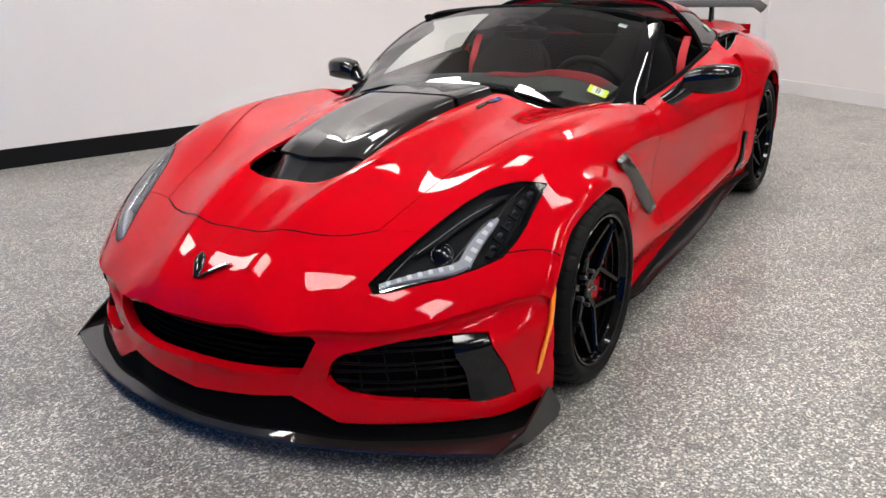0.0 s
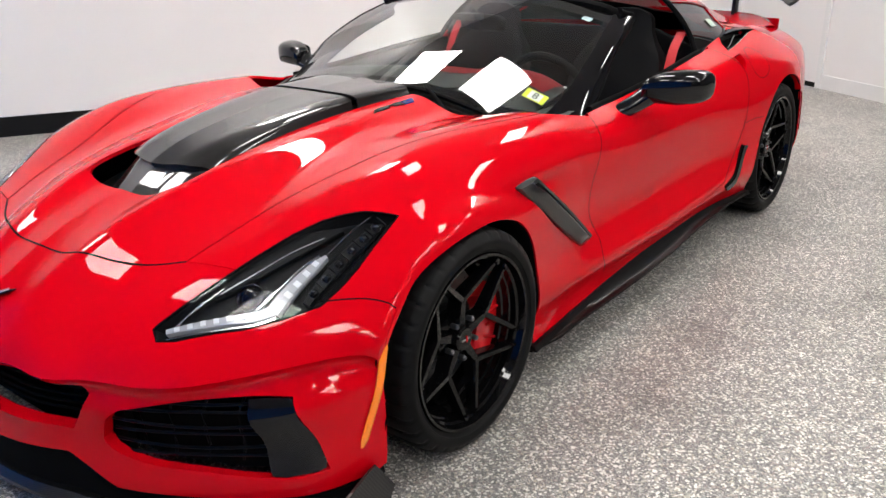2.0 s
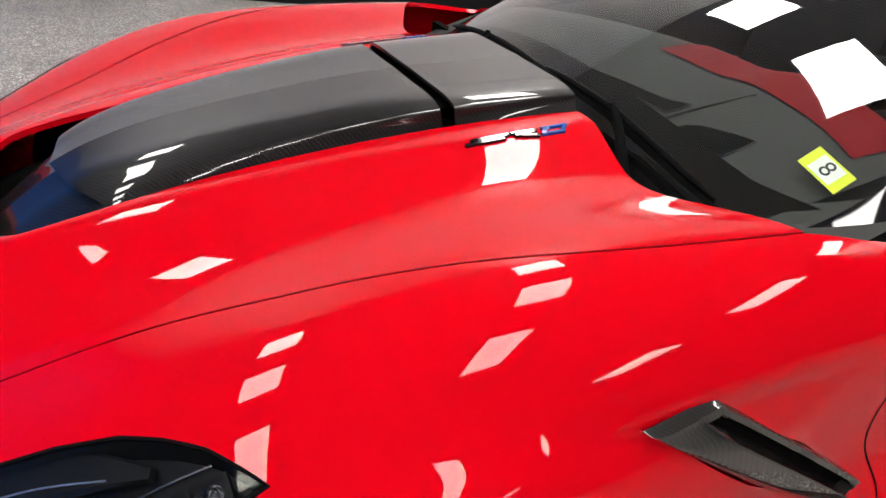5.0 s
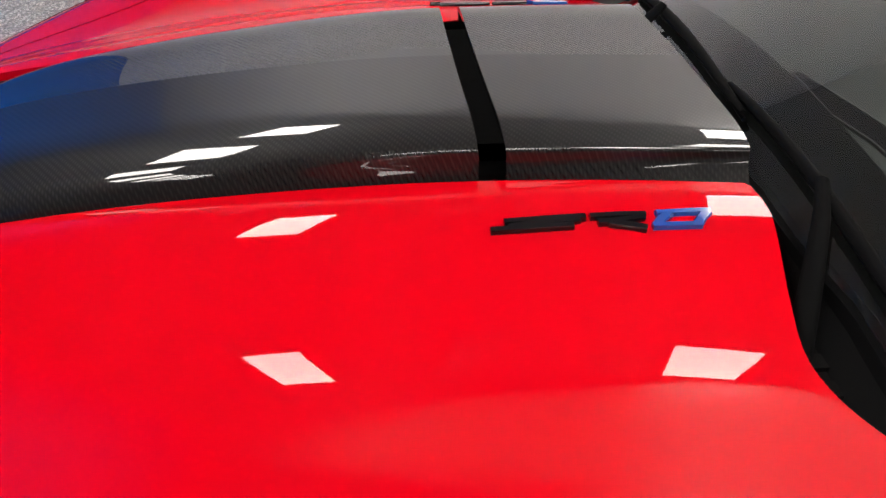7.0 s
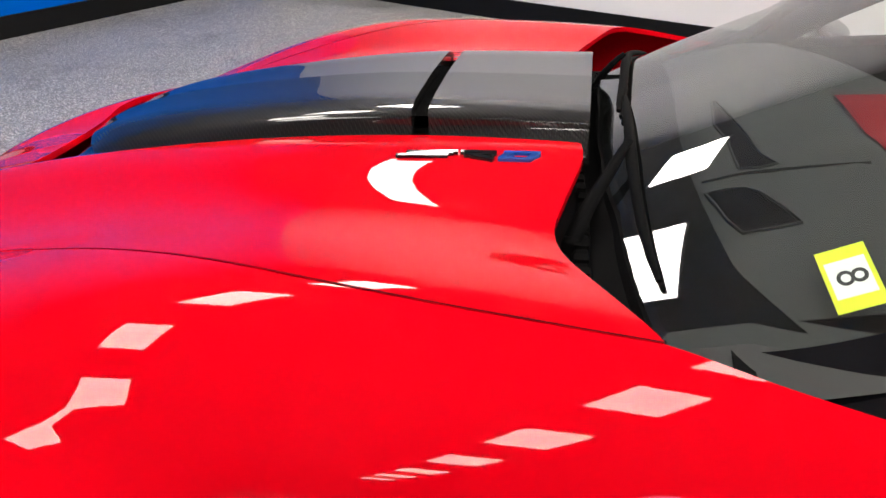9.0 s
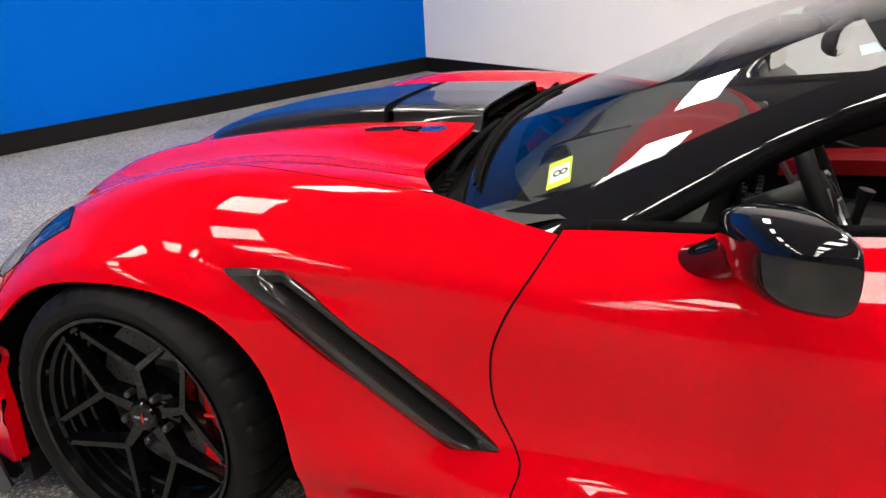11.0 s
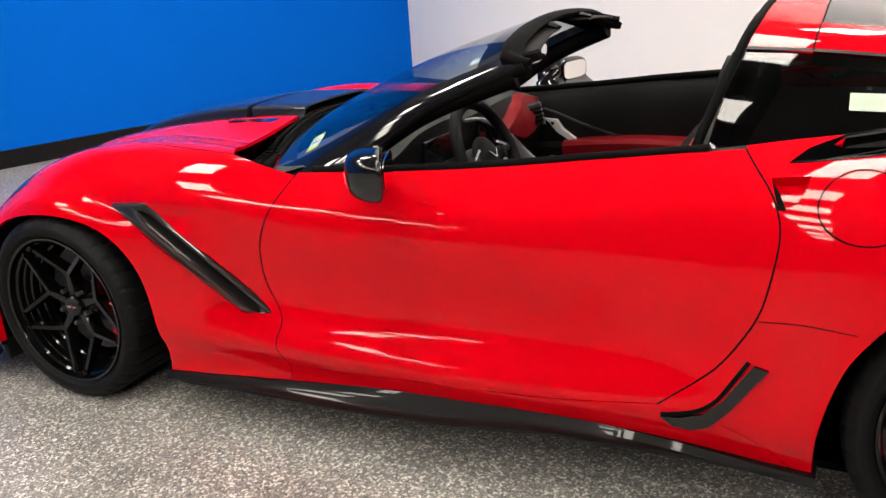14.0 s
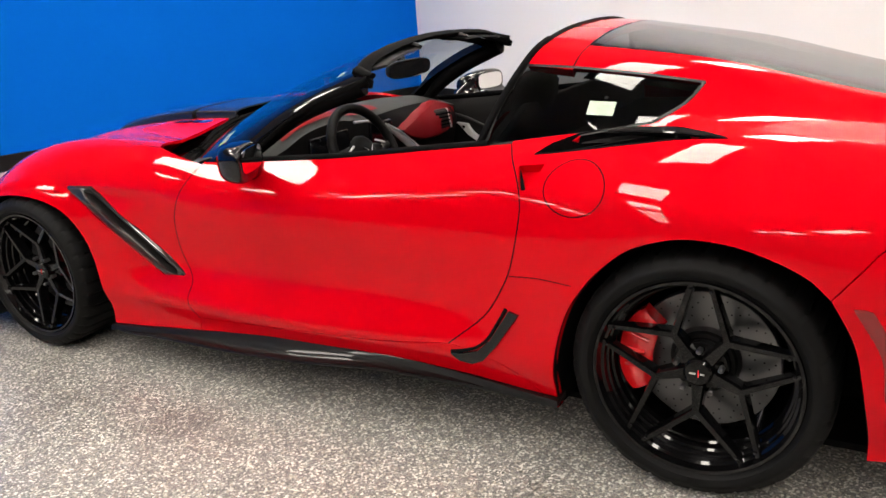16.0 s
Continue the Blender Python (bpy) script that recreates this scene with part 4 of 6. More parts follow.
    hoop = [tuple(face @ Vector((.033 * math.cos(a), .033 * math.sin(a), .003))) for a in np.linspace(0, 2 * math.pi, 28, endpoint=False)]
    tube("projector_ring", hoop, 0.0035, DARK_CHROME, lamp, seg=8, closed=True)

# ---- carbon cover ----
gap_i = COVER.find([(.302, .1), (.330, .1)], [0, 1])[:, 0]


def cover_ring(i0, i1, bow=0.0, bow1=0.0):
    j = np.linspace(0, 100, 50)
    a = np.stack([i0 + bow * (1 - (j / 100) ** 2), j], 1)
    b = np.stack([i1 + bow1 * (1 - (j / 100) ** 2), j], 1)[::-1]
    side_a = np.stack([np.linspace(i0, i1, 60), np.full(60, 100.0)], 1)
    side_b = np.stack([np.linspace(i1 + bow1, i0 + bow, 60), np.zeros(60)], 1)
    return np.concatenate([a, side_a[1:-1], b, side_b[1:-1]])


nose_i = COVER.find([(-.343, 0.001), (-.268, .160)], [0, 1])[:, 0]
step_i = nose_i[0] - nose_i[1]
panel("cover_lip", COVER, [cover_ring(1, nose_i[1], 0, step_i)], CARBON, car, side=0, gap=0, depth=0.01, lift=-0.017)
panel("engine_cover", COVER, [cover_ring(nose_i[1], gap_i[0], step_i, -1.5)], CARBON, car, side=0, gap=0, depth=0.02, label="raised carbon engine cover through the hood")
panel("engine_cover", COVER, [cover_ring(gap_i[1], 218, -1.5, 0)], CARBON, car, side=0, gap=0, depth=0.007)
panel("engine_bay_liner", COVER, [cover_ring(2, 218)], DARK, car, side=0, gap=0, depth=0, lift=-0.03)
panel("engine_bay_floor", BODY, [trace(BODY, (TOP, [(-.46, 0), (-.46, .2), (-.35, .25), (.0, .25), (.60, .29)]), (TOP, [(.60, .29), (.60, 0)]), (TOP, [(.60, 0), (-.46, 0)]))], DARK, car, side=0, gap=0, depth=0, lift=-0.075)

# ---- cowl, windscreen, pillars, header ----
def glass_foot(j):
    """The row of the windscreen at which its glass ends below."""
    return np.interp(j, [0, 20, 34, 42, 50, 56], [20, 19, 15, 9, 3, 0])


def on_screen(i, y, lift=0.0):
    """The place on the windscreen at row i and y across."""
    j = np.linspace(0, 90, 181)
    ij = [i, np.interp(abs(y), SCREEN_SKIN.at(np.stack([np.full(181, float(i)), j], 1))[:, 1], j)]
    return at_ij(SCREEN_SKIN, [ij], 1 if y >= 0 else -1, lift)[0]


# sunken cowl between the hood's rear edge and the foot of the glass
half = []
for y in np.linspace(0, .70, 29):
    i = 12.0
    for _ in range(6):
        j = np.linspace(0, 90, 181)
        i = float(glass_foot(np.interp(y, SCREEN_SKIN.at(np.stack([np.full(181, i), j], 1))[:, 1], j)))
    foot = on_screen(i, y, -0.006)
    x0 = float(np.interp(y, [0, .25, .30, .40, .465, .525, .60, .67, .70], [.50, .52, .53, .51, .50, .51, .545, .58, .60]))
    z0 = min(float(np.interp(y, [0, .25, .40, .465, .60, .70], [.812, .806, .785, .768, .755, .742])), foot[2] - .012)
    run = foot[0] - x0
    half.append([(x0, y, z0 - .03), (x0 + .2 * run, y, z0), (x0 + .45 * run, y, z0 + .004), (x0 + .5 * run, y, z0 + .012), (x0 + .62 * run, y, z0 + .013), (x0 + .66 * run, y, z0 + .004), (x0 + .9 * run, y, foot[2] - .012), (foot[0] - .006, y, foot[2] - .001), (foot[0] + .012, y, foot[2] + .002)])
rows = [[(x, -y, z) for x, y, z in r] for r in half[:0:-1]] + half
sharp_smooth(part("cowl", loft(rows, closed=False), SEAL, car, "black ribbed plastic cowl below the windscreen"), 25)
for s in (-1, 1):
    for q in np.arange(.06, .52, .028):
        r = np.array(half[int(round(q / .025))])
        part("cowl_slot", box((r[3][0] - .002, s * q - .009, r[3][2] - .004), (r[4][0] + .002, s * q + .009, r[4][2] + .0025)), DARK, car)


def ij_box(i0, i1, j0, j1, n=40):
    a = np.linspace(0, 1, n)[:, None]
    c = [np.array(v, float) for v in ((i0, j0), (i1, j0), (i1, j1), (i0, j1))]
    return np.concatenate([c[k] + (c[(k + 1) % 4] - c[k]) * a[:-1] for k in range(4)])


low, high = np.linspace(0, 66, 40), np.linspace(66, 0, 40)
pane = panel("windscreen", SCREEN_SKIN, [np.concatenate([ij_box(glass_foot(0), 136, 0, 66)[:117], np.stack([glass_foot(high), high], 1)[:-1]])], SCREEN, car, side=0, gap=0, depth=0, label="raked tinted windscreen")
pane.visible_shadow = False
panel("windscreen_border", SCREEN_SKIN, [np.concatenate([np.stack([glass_foot(low), low], 1), np.stack([25 + 12 * np.clip(1 - (high / 46) ** 2, 0, 1), high], 1)])], DARK, car, side=0, gap=0, depth=0, lift=-0.009)
panel("windscreen_border", SCREEN_SKIN, [ij_box(127, 136, 0, 66)], DARK, car, side=0, gap=0, depth=0, lift=-0.004)
for s in (-1, 1):
    curve = np.array([(i, 61 - 3 * math.exp(-(i - 18) / 16)) for i in np.linspace(12, 137, 50)])
    ring = np.concatenate([curve, [(137, 75), (137, 90)], np.stack([np.linspace(137, 14, 50), np.full(50, 90.0)], 1)])
    panel("a_pillar", SCREEN_SKIN, [ring], GLOSS, car, side=s, gap=0, depth=0.03, lift=0.003, h=1.6)
    run = at_ij(SCREEN_SKIN, np.stack([np.linspace(32, 137, 40), np.full(40, 90.0)], 1), s, -0.012)
    tube("window_seal", run, 0.016, SEAL, car, seg=10)
    run = at_ij(SCREEN_SKIN, np.stack([np.linspace(24, 135, 40), np.full(40, 83.0)], 1), s, -0.032)
    tube("pillar_trim", run, 0.032, SEAL, car, seg=12)
    inner_edge = np.stack([np.linspace(26, 132, 40), np.interp(np.linspace(26, 132, 40), [26, 50, 90, 132], [54, 59, 62, 62])], 1)
    panel("pillar_lining", SCREEN_SKIN, [np.concatenate([inner_edge, [(132, 90)], np.stack([np.linspace(131, 26, 40), np.full(40, 90.0)], 1)])], SEAL, car, side=s, gap=0, depth=0.012, lift=-0.014)
rings = []
for y in np.linspace(-.612, .612, 45):
    q = abs(y) / .612
    xf, zf = np.interp(abs(y), [0, .31, .5, .56, .612], [1.405, 1.432, 1.462, 1.48, 1.53]), np.interp(abs(y), [0, .15, .31, .45, .52, .565, .595, .612], [1.164, 1.161, 1.150, 1.134, 1.120, 1.102, 1.087, 1.076])
    xr, drop = xf + .075 - .02 * q**2, .012 + .012 * q**2
    zr = zf + .006 - .014 * q**2
    rings.append([(xf, y, zf), (xf + .02, y, zf + .011), ((xf + xr) / 2, y, (zf + zr) / 2 + .012), (xr - .012, y, zr + .006), (xr, y, zr - .002), (xr - .008, y, zr - drop), ((xf + xr) / 2, y, (zf + zr) / 2 - drop - .004), (xf, y, zf - drop)])
sharp_smooth(part("windscreen_header", loft(rings), SEAL, car, "black windscreen header with roof latches"), 50)
for s in (-1, 1):
    run = arc([(1.50, s * .575, 1.096), (1.54, s * .592, 1.088), (1.575, s * .600, 1.083)], 0.01)
    tube("header_end", run, np.linspace(.026, .014, len(run)), SEAL, car, seg=10, flat=0.7)
    rings = []
    for y in np.linspace(.16, .53, 12):
        zc = float(np.interp(y, [.16, .31, .45, .53], [1.144, 1.136, 1.120, 1.103]))
        x0 = float(np.interp(y, [.16, .31, .5, .56], [1.42, 1.435, 1.468, 1.49]))
        e = min(1, (y - .16) / .03 + .5, (.53 - y) / .03 + .5)
        rings.append([(x0, s * y, zc + .004), (x0 + .095 * e, s * y, zc - .002), (x0 + .10 * e, s * y, zc - .008), (x0 + .09 * e, s * y, zc - .012), (x0, s * y, zc - .008)])
    sharp_smooth(part("sun_visor", loft(rings), LEATHER, car), 40)
    tube("roof_latch", [(1.455, s * .20, 1.158), (1.50, s * .20, 1.150), (1.528, s * .21, 1.142)], [.012, .015, .010], PLASTIC, car, seg=8, flat=0.6)

# ---- roof hoop, hatch, side windows ----
i_hoop = CABIN.find([(2.262, .2)], [0, 1])[0, 0]
panel("roof_hoop", CABIN, [ij_box(0, i_hoop, 0, 62)], PAINT, car, side=0, gap=0.0, depth=0.03)
panel("hoop_lining", CABIN, [ij_box(0, i_hoop, 0, 62)], LEATHER, car, side=0, gap=0.0, depth=0, lift=-0.032)
panel("hatch_glass", CABIN, [ij_box(i_hoop, 205, 0, 40)], TINTED, car, side=0, gap=0.15, depth=0.004)
panel("hatch_liner", CABIN, [ij_box(i_hoop - 4, 210, 0, 44)], DARK, car, side=0, gap=0, depth=0, lift=-0.10)
for s in (-1, 1):
    ribbon("shut_line", CABIN, np.stack([np.full(30, i_hoop), np.linspace(2, 61, 30)], 1), 0.004, DARK, car, s, 0.0012)
WINDOW = [(2.085, 1.102), (2.25, 1.092), (2.45, 1.070), (2.622, 1.043)], [(2.622, 1.043), (2.585, .995), (2.52, .955)], [(2.52, .955), (2.30, .922), (2.035, .886)], [(2.035, .886), (2.06, 1.0), (2.085, 1.102)]
win = np.concatenate([CABIN.find(arc(r), [0, 2], 50, 101) for r in WINDOW])
for s in (-1, 1):
    ring = ij_box(i_hoop, 219, 40, 100, 60)
    rail = np.concatenate([np.stack([np.linspace(i_hoop, 219, 80), np.full(80, 40.0)], 1), np.stack([np.full(30, 219.0), np.linspace(40, 100, 30)], 1), np.stack([np.linspace(219, 2, 90), np.full(90, 100.0)], 1), np.stack([np.full(20, 2.0), np.linspace(100, 62, 20)], 1), np.stack([np.linspace(2, i_hoop, 20), np.full(20, 62.0)], 1), np.stack([np.full(12, i_hoop), np.linspace(62, 40, 12)], 1)])
    cut = CABIN.find(np.concatenate([arc([SCOOP[k], SCOOP[(k + 1) % len(SCOOP)]])[:-1] for k in range(len(SCOOP))]), [0, 1], 70, 101)
    cut[:, 1] = np.where(cut[:, 1] > 98.5, 104, cut[:, 1])
    panel("sail_panel", CABIN, [rail, win, cut], PAINT, car, side=s, gap=0.0, depth=0.014)
    panel("sail_lining", CABIN, [rail, win], LEATHER, car, side=s, gap=0.0, depth=0, lift=-0.018)
    w = panel("quarter_window", CABIN, [win], TINTED, car, side=s, gap=-0.1, depth=0.0, lift=-0.004, label="dark tinted quarter window")
    ribbon("window_trim", CABIN, np.concatenate([win, win[:1]]), 0.010, PLASTIC, w, s, 0.001)
    run = at_ij(CABIN, np.stack([np.full(30, 1.0), np.linspace(38, 100, 30)], 1), s, 0.0) + [-.012, 0, 0]
    tube("hoop_seal", run, 0.012, SEAL, car, seg=10)
run = at_ij(CABIN, np.stack([np.full(20, 1.0), np.linspace(38, 0, 20)], 1), 1, -0.004) + [-.012, 0, 0]
tube("hoop_seal", np.concatenate([run, (run[:-1] * [1, -1, 1])[::-1]]), 0.012, SEAL, car, seg=10)


# ---- wheels ----
def beam(p, q, w0, w1, t0, t1):
    """A spoke: a bar with a chamfered face from p to q (angle, radius, depth), in the wheel's own axes."""
    p, q = Vector(p), Vector(q)
    d = (q - p).normalized()
    side = d.cross(Vector((0, -1, 0))).normalized()
    rings = []
    for c, w, t in ((p, w0, t0), (p.lerp(q, .5), (w0 + w1) / 2, (t0 + t1) / 2), (q, w1, t1)):
        rings.append([c + side * a * w + Vector((0, b * t, 0)) for a, b in ((-.5, 1), (-.5, .22), (-.36, 0), (.36, 0), (.5, .22), (.5, 1))])
    return loft(rings)


def turned(r, deg, depth):
    a = radians(deg)
    return (r * math.cos(a), depth, r * math.sin(a))


def wheel(name, at, R, width, rb, side, phase, caliper_deg):
    """Tyre, rim and brake; built for the outer face towards -y and turned for the far side."""
    holder = tube("wheel", [turned(rb - .028, a, width / 2 - .02) for a in np.arange(0, 360, 6)], 0.008, RIM, car, "black star-spoked alloy wheel", seg=6, closed=True, up=(0, 1, 0))
    w = width / 2
    prof = [(rb - .004, -w + .022), (rb + .006, -w + .010), (rb + .014, -w + .006), (rb + .016, -w + .002), (rb + .030, -w - .003), (R - .030, -w - .001), (R - .027, -w + .0025), (R - .012, -w + .010), (R - .004, -w + .026), (R, -w + .05), (R, -.02), (R, .02), (R, w - .05), (R - .012, w - .01), (rb + .02, w), (rb - .01, w - .02)]
    bm = bmesh.new()
    seg = 288
    rings = []
    for k, (r, d) in enumerate(prof):
        ring = []
        for n in range(seg):
            a = 2 * math.pi * n / seg
            cut = 0.006 if (n + (1 if k > 8 else 0)) % 8 == 0 and 7 <= k <= 11 else 0.0
            ring.append(bm.verts.new(((r - cut) * math.cos(a), d, (r - cut) * math.sin(a))))
        rings.append(ring)
    for a, b in zip(rings, rings[1:]):
        for n in range(seg):
            bm.faces.new((a[n], a[(n + 1) % seg], b[(n + 1) % seg], b[n]))
    bmesh.ops.recalc_face_normals(bm, faces=bm.faces[:])
    sharp_smooth(part("tyre", bm, RUBBER, holder, "wide low-profile black tyre"), 40)
    barrel = lathe([(rb - .002, -w + .020), (rb + .004, -w + .012), (rb + .001, -w + .006), (rb - .007, -w + .008), (rb - .010, -w + .018), (rb - .013, -w + .028), (rb - .020, -w + .034), (rb - .022, -w + .052), (rb - .027, -w + .055), (rb - .028, -w + .075), (rb - .034, -w + .079), (rb - .035, -w + .104), (rb - .041, -w + .108), (rb - .042, -w + .14), (rb - .04, w - .03)], 96)
    sharp_smooth(part("rim_barrel", barrel, RIM, holder), 30)
    hubd, rimd = -w + .062, -w + .024
    for k in range(5):
        a = phase + 72 * k
        for e in (-1, 1):
            inner = turned(.116, a + e * 36, hubd - .006)
            tip = turned(rb - .011, a + e * 5.4, rimd)
            part("spoke", beam(inner, tip, .021, .0155, .045, .03), RIM, holder)
            bolt = lathe([(.0001, -.006), (.004, -.005), (.005, 0), (.005, .004)], 8)
            at_tip = Vector(turned(rb - .026, a + e * 6.0, rimd + .002))
            for v in bolt.verts:
                v.co += at_tip
            part("rim_bolt", bolt, DARK_CHROME, holder)
        part("spoke_root", beam(turned(.03, a + 36, hubd), turned(.121, a + 36, hubd - .006), .040, .022, .05, .045), RIM, holder)
        bm = lathe([(.0001, -.014), (.005, -.014), (.008, -.010), (.008, .01)], 8)
        c = Vector(turned(.061, a, hubd))
        for v in bm.verts:
            v.co += c
        part("lug_nut", bm, STEEL, holder)
    bm = lathe([(.0001, hubd - .014), (.032, hubd - .013), (.037, hubd - .008), (.040, hubd + .02), (.070, hubd + .03), (.072, hubd + .06)], 40)
    sharp_smooth(part("hub", bm, RIM, holder), 30)
    for x0, x1, z0, z1, mat in ((-.020, -.004, -.002, .002, SILVER), (.008, .018, -.002, .002, SILVER), (.002, .005, -.010, .010, CALIPER)):
        part("cap_mark", box((x0, hubd - .0165, z0), (x1, hubd - .0135, z1)), mat, holder)
    # brake disc
    dd = hubd + .085
    bm = lathe([(.085, dd - .01), (.095, dd), (.192, dd), (.194, dd + .003), (.194, dd + .03), (.09, dd + .03)], 72)
    sharp_smooth(part("brake_disc", bm, STEEL, holder), 30)
    bm = lathe([(.0001, dd - .02), (.08, dd - .02), (.085, dd - .01)], 40)
    part("disc_hat", bm, PLASTIC, holder)
    bm = bmesh.new()
    for n in range(36):
        for r in (.115 + .012 * (n % 2), .15 + .012 * (n % 2), .178):
            a = radians(n * 10 + r * 300)
            c = Vector((r * math.cos(a), dd - .0006, r * math.sin(a)))
            bm.faces.new([bm.verts.new(c + Vector((.0026 * math.cos(t), 0, .0026 * math.sin(t)))) for t in np.arange(6) * math.pi / 3])
    tagged(part("drill_holes", bm, DARK, holder), kind="stuff")
    # caliper
    rings = []
    for a in np.linspace(caliper_deg - 36, caliper_deg + 36, 15):
        t = abs(a - caliper_deg) / 36
        o = .224 - .014 * t**4
        rings.append([turned(r, a, d) for r, d in ((.132 + .02 * t**3, dd - .045), (.16, dd - .062), (.19, dd - .064), (o, dd - .052), (o + .002, dd - .01), (.14, dd - .01))])
    sharp_smooth(part("brake_caliper", loft(rings), CALIPER, holder), 45)
    for da in (-14, 0, 14):
        rr = [turned(r, caliper_deg + da, dd - .066) for r in np.linspace(.15, .205, 4)]
        tube("caliper_rib", rr, 0.005, CALIPER, holder, seg=6)
    holder.matrix_basis = Matrix.Translation(at) @ (Matrix.Identity(4) if side < 0 else Matrix.Rotation(math.pi, 4, "Z"))
    return holder


wheel("front", (0, -.8025, .327), .327, .285, .257, -1, 125, -8)
wheel("front", (0, .832, .327), .327, .285, .257, 1, 60, 188)
wheel("rear", (2.706, -.762, .338), .338, .335, .268, -1, 88, 172)
wheel("rear", (2.706, .790, .338), .338, .335, .268, 1, 60, 8)

# wheel wells: dark barrels inside the arches
for s in (-1, 1):
    for line in (ARCH_F, ARCH_R):
        edge = at_ij(BODY, trace(BODY, (FLANK, line)), s, -0.004)
        deep = edge * [1, 0, 1] + [0, s * .55, 0]
        part("wheel_well", smooth_all(loft([deep.tolist(), edge.tolist()], closed=False)), DARK, car)
        bm = bmesh.new()
        bm.faces.new([bm.verts.new(v) for v in deep.tolist()])
        part("wheel_well_wall", bm, DARK, car)
part("underbody", box((-.55, -.74, .12), (3.2, .74, .14)), DARK, car)

# ---- sides: skirts, vents, handles, fuel flap ----
for s in (-1, 1):
    rings = []
    for x in np.linspace(.385, 2.33, 46):
        t = (x - .385) / 1.945
        flare = .915 + .012 * t + .014 * math.sin(math.pi * t)
        drop = float(np.interp(x, [.385, .65, 1.12, 1.39, 1.7, 2.05, 2.33], [.118, .136, .146, .160, .192, .196, .188]))
        top = float(np.interp(x, [.385, .77, 1.21, 1.59, 1.815, 2.02, 2.21, 2.33], [.134, .164, .204, .222, .222, .214, .202, .198]))
        body = float(np.interp(x, [.385, .7, 1.0, 1.5, 2.0, 2.33], [.885, .872, .868, .872, .89, .92]))
        if x < .5:
            flare -= (.5 - x) * .25
        rings.append([(x, s * y, z) for y, z in ((body - .06, drop), (flare - .006, drop - .002), (flare, drop + .004), (flare - .002, drop + .010), (flare * .72 + body * .28, drop * .80 + top * .20 + .002), (flare * .42 + body * .58 + .006, drop * .55 + top * .45 - .004), (body + .016, top - .012), (body + .006, top + .006), (body - .06, top + .01))])
    sharp_smooth(part("side_skirt", loft(rings), DULL_CARBON, car, "black carbon side skirt"), 30)
    # fender vent: a straight carbon moulding, blade and edge with a dark slot between
    grid = np.array([(x, z) for x in np.linspace(.27, .83, 15) for z in np.linspace(.37, .715, 12) if abs((x - .33) * .57 + (z - .70) * .82) < .09])
    y_at = BODY.at(BODY.find(grid, [0, 2], J_CREST - 4, 181))[:, 1]
    terms = lambda x, z: np.stack([np.ones_like(x), x, z, x * x, x * z, z * z], -1)
    fit, *_ = np.linalg.lstsq(terms(grid[:, 0], grid[:, 1]), y_at, rcond=None)

    def vent_row(u, h0, h1=None):
        """A long line of the vent at u across it; h0 its height at the ends, h1 along the middle."""
        t = np.r_[0, .02, .06, .11, np.linspace(.16, .9, 12), .95, .985, 1]
        mid = np.interp(t, [0, .06, .13, .93, .985, 1], [0, 0, 1, 1, 0, 0])
        left = np.array((.268, .706)) + (np.array((.722, .379)) - (.268, .706)) * t[:, None]
        right = np.array((.396, .711)) + (np.array((.833, .387)) - (.396, .711)) * t[:, None]
        swell = np.sin(np.pi * t)[:, None] * np.array((.57, .82)) * .005
        left, right = left - swell, right + swell
        q = left + (right - left) * u
        h = h0 + ((h0 if h1 is None else h1) - h0) * mid
        h = np.where((t == 0) | (t == 1), -.004, h)
        return np.column_stack([q[:, 0], s * (terms(q[:, 0], q[:, 1]) @ fit + h), q[:, 1]]).tolist()
    rows = [vent_row(u, *h) for u, *h in ((0, -.006), (.02, .004), (.06, .009), (.22, .014, .020), (.56, .014, .033), (.60, .0135, .032), (.625, .0125, .006), (.64, .012, -.016), (.78, .012, -.018), (.81, .0115, .002), (.85, .011, .009), (.95, .010, .009), (.985, .005), (1, -.006))]
    fv = sharp_smooth(part("fender_vent", loft(rows, closed=False), CARBON, car, "slanted carbon fender vent with a dark slot"), 38)
    slot = [vent_row(u, .0125, h) for u, h in ((.63, -.0145), (.71, -.0155), (.785, -.0160))]
    part("vent_slot", smooth_all(loft([r[3:-2] for r in slot], closed=False)), DARK, fv)
    # low vent ahead of the rear wheel
    L_OUT = [(2.190, .458), (2.222, .452), (2.150, .348), (2.103, .296), (2.060, .276), (2.018, .279), (1.990, .300), (2.032, .305), (2.085, .322), (2.128, .362)]
    lv = panel("rear_vent", BODY, [np.concatenate([trace(BODY, (FLANK, [L_OUT[k], L_OUT[(k + 1) % 10]]))[:-1] for k in range(10)])], BLADE_BLACK, car, side=s, gap=0, depth=0.03, lift=0.010, label="black slanted vent ahead of the rear wheel")
    bar_on("vent_mouth", BODY, trace(BODY, (FLANK, [(1.99, .302), (2.03, .311), (2.078, .329), (2.118, .364), (2.178, .462)])), .010, .02, DARK, lv, s, .006)
    # fuel flap
    if s < 0:
        c = BODY.find([(2.378, .815)], [0, 2], 80, 181)[0]
        circ = trace(BODY, (FLANK, [(2.378 + .087 * math.cos(t), .815 + .066 * math.sin(t)) for t in np.linspace(0, 2 * math.pi, 28)]))
        ribbon("fuel_flap_line", BODY, circ, 0.0035, DARK, car, s, 0.0010)
    # scoop on the haunch: an open duct with a fin over its rear part
    outer = thin(straight(SCOOP), 0.25)
    inner = inset(outer, 1.3)
    top, low = at_ij(BODY, outer, s, 0.0015), at_ij(BODY, inner, s, -0.05)
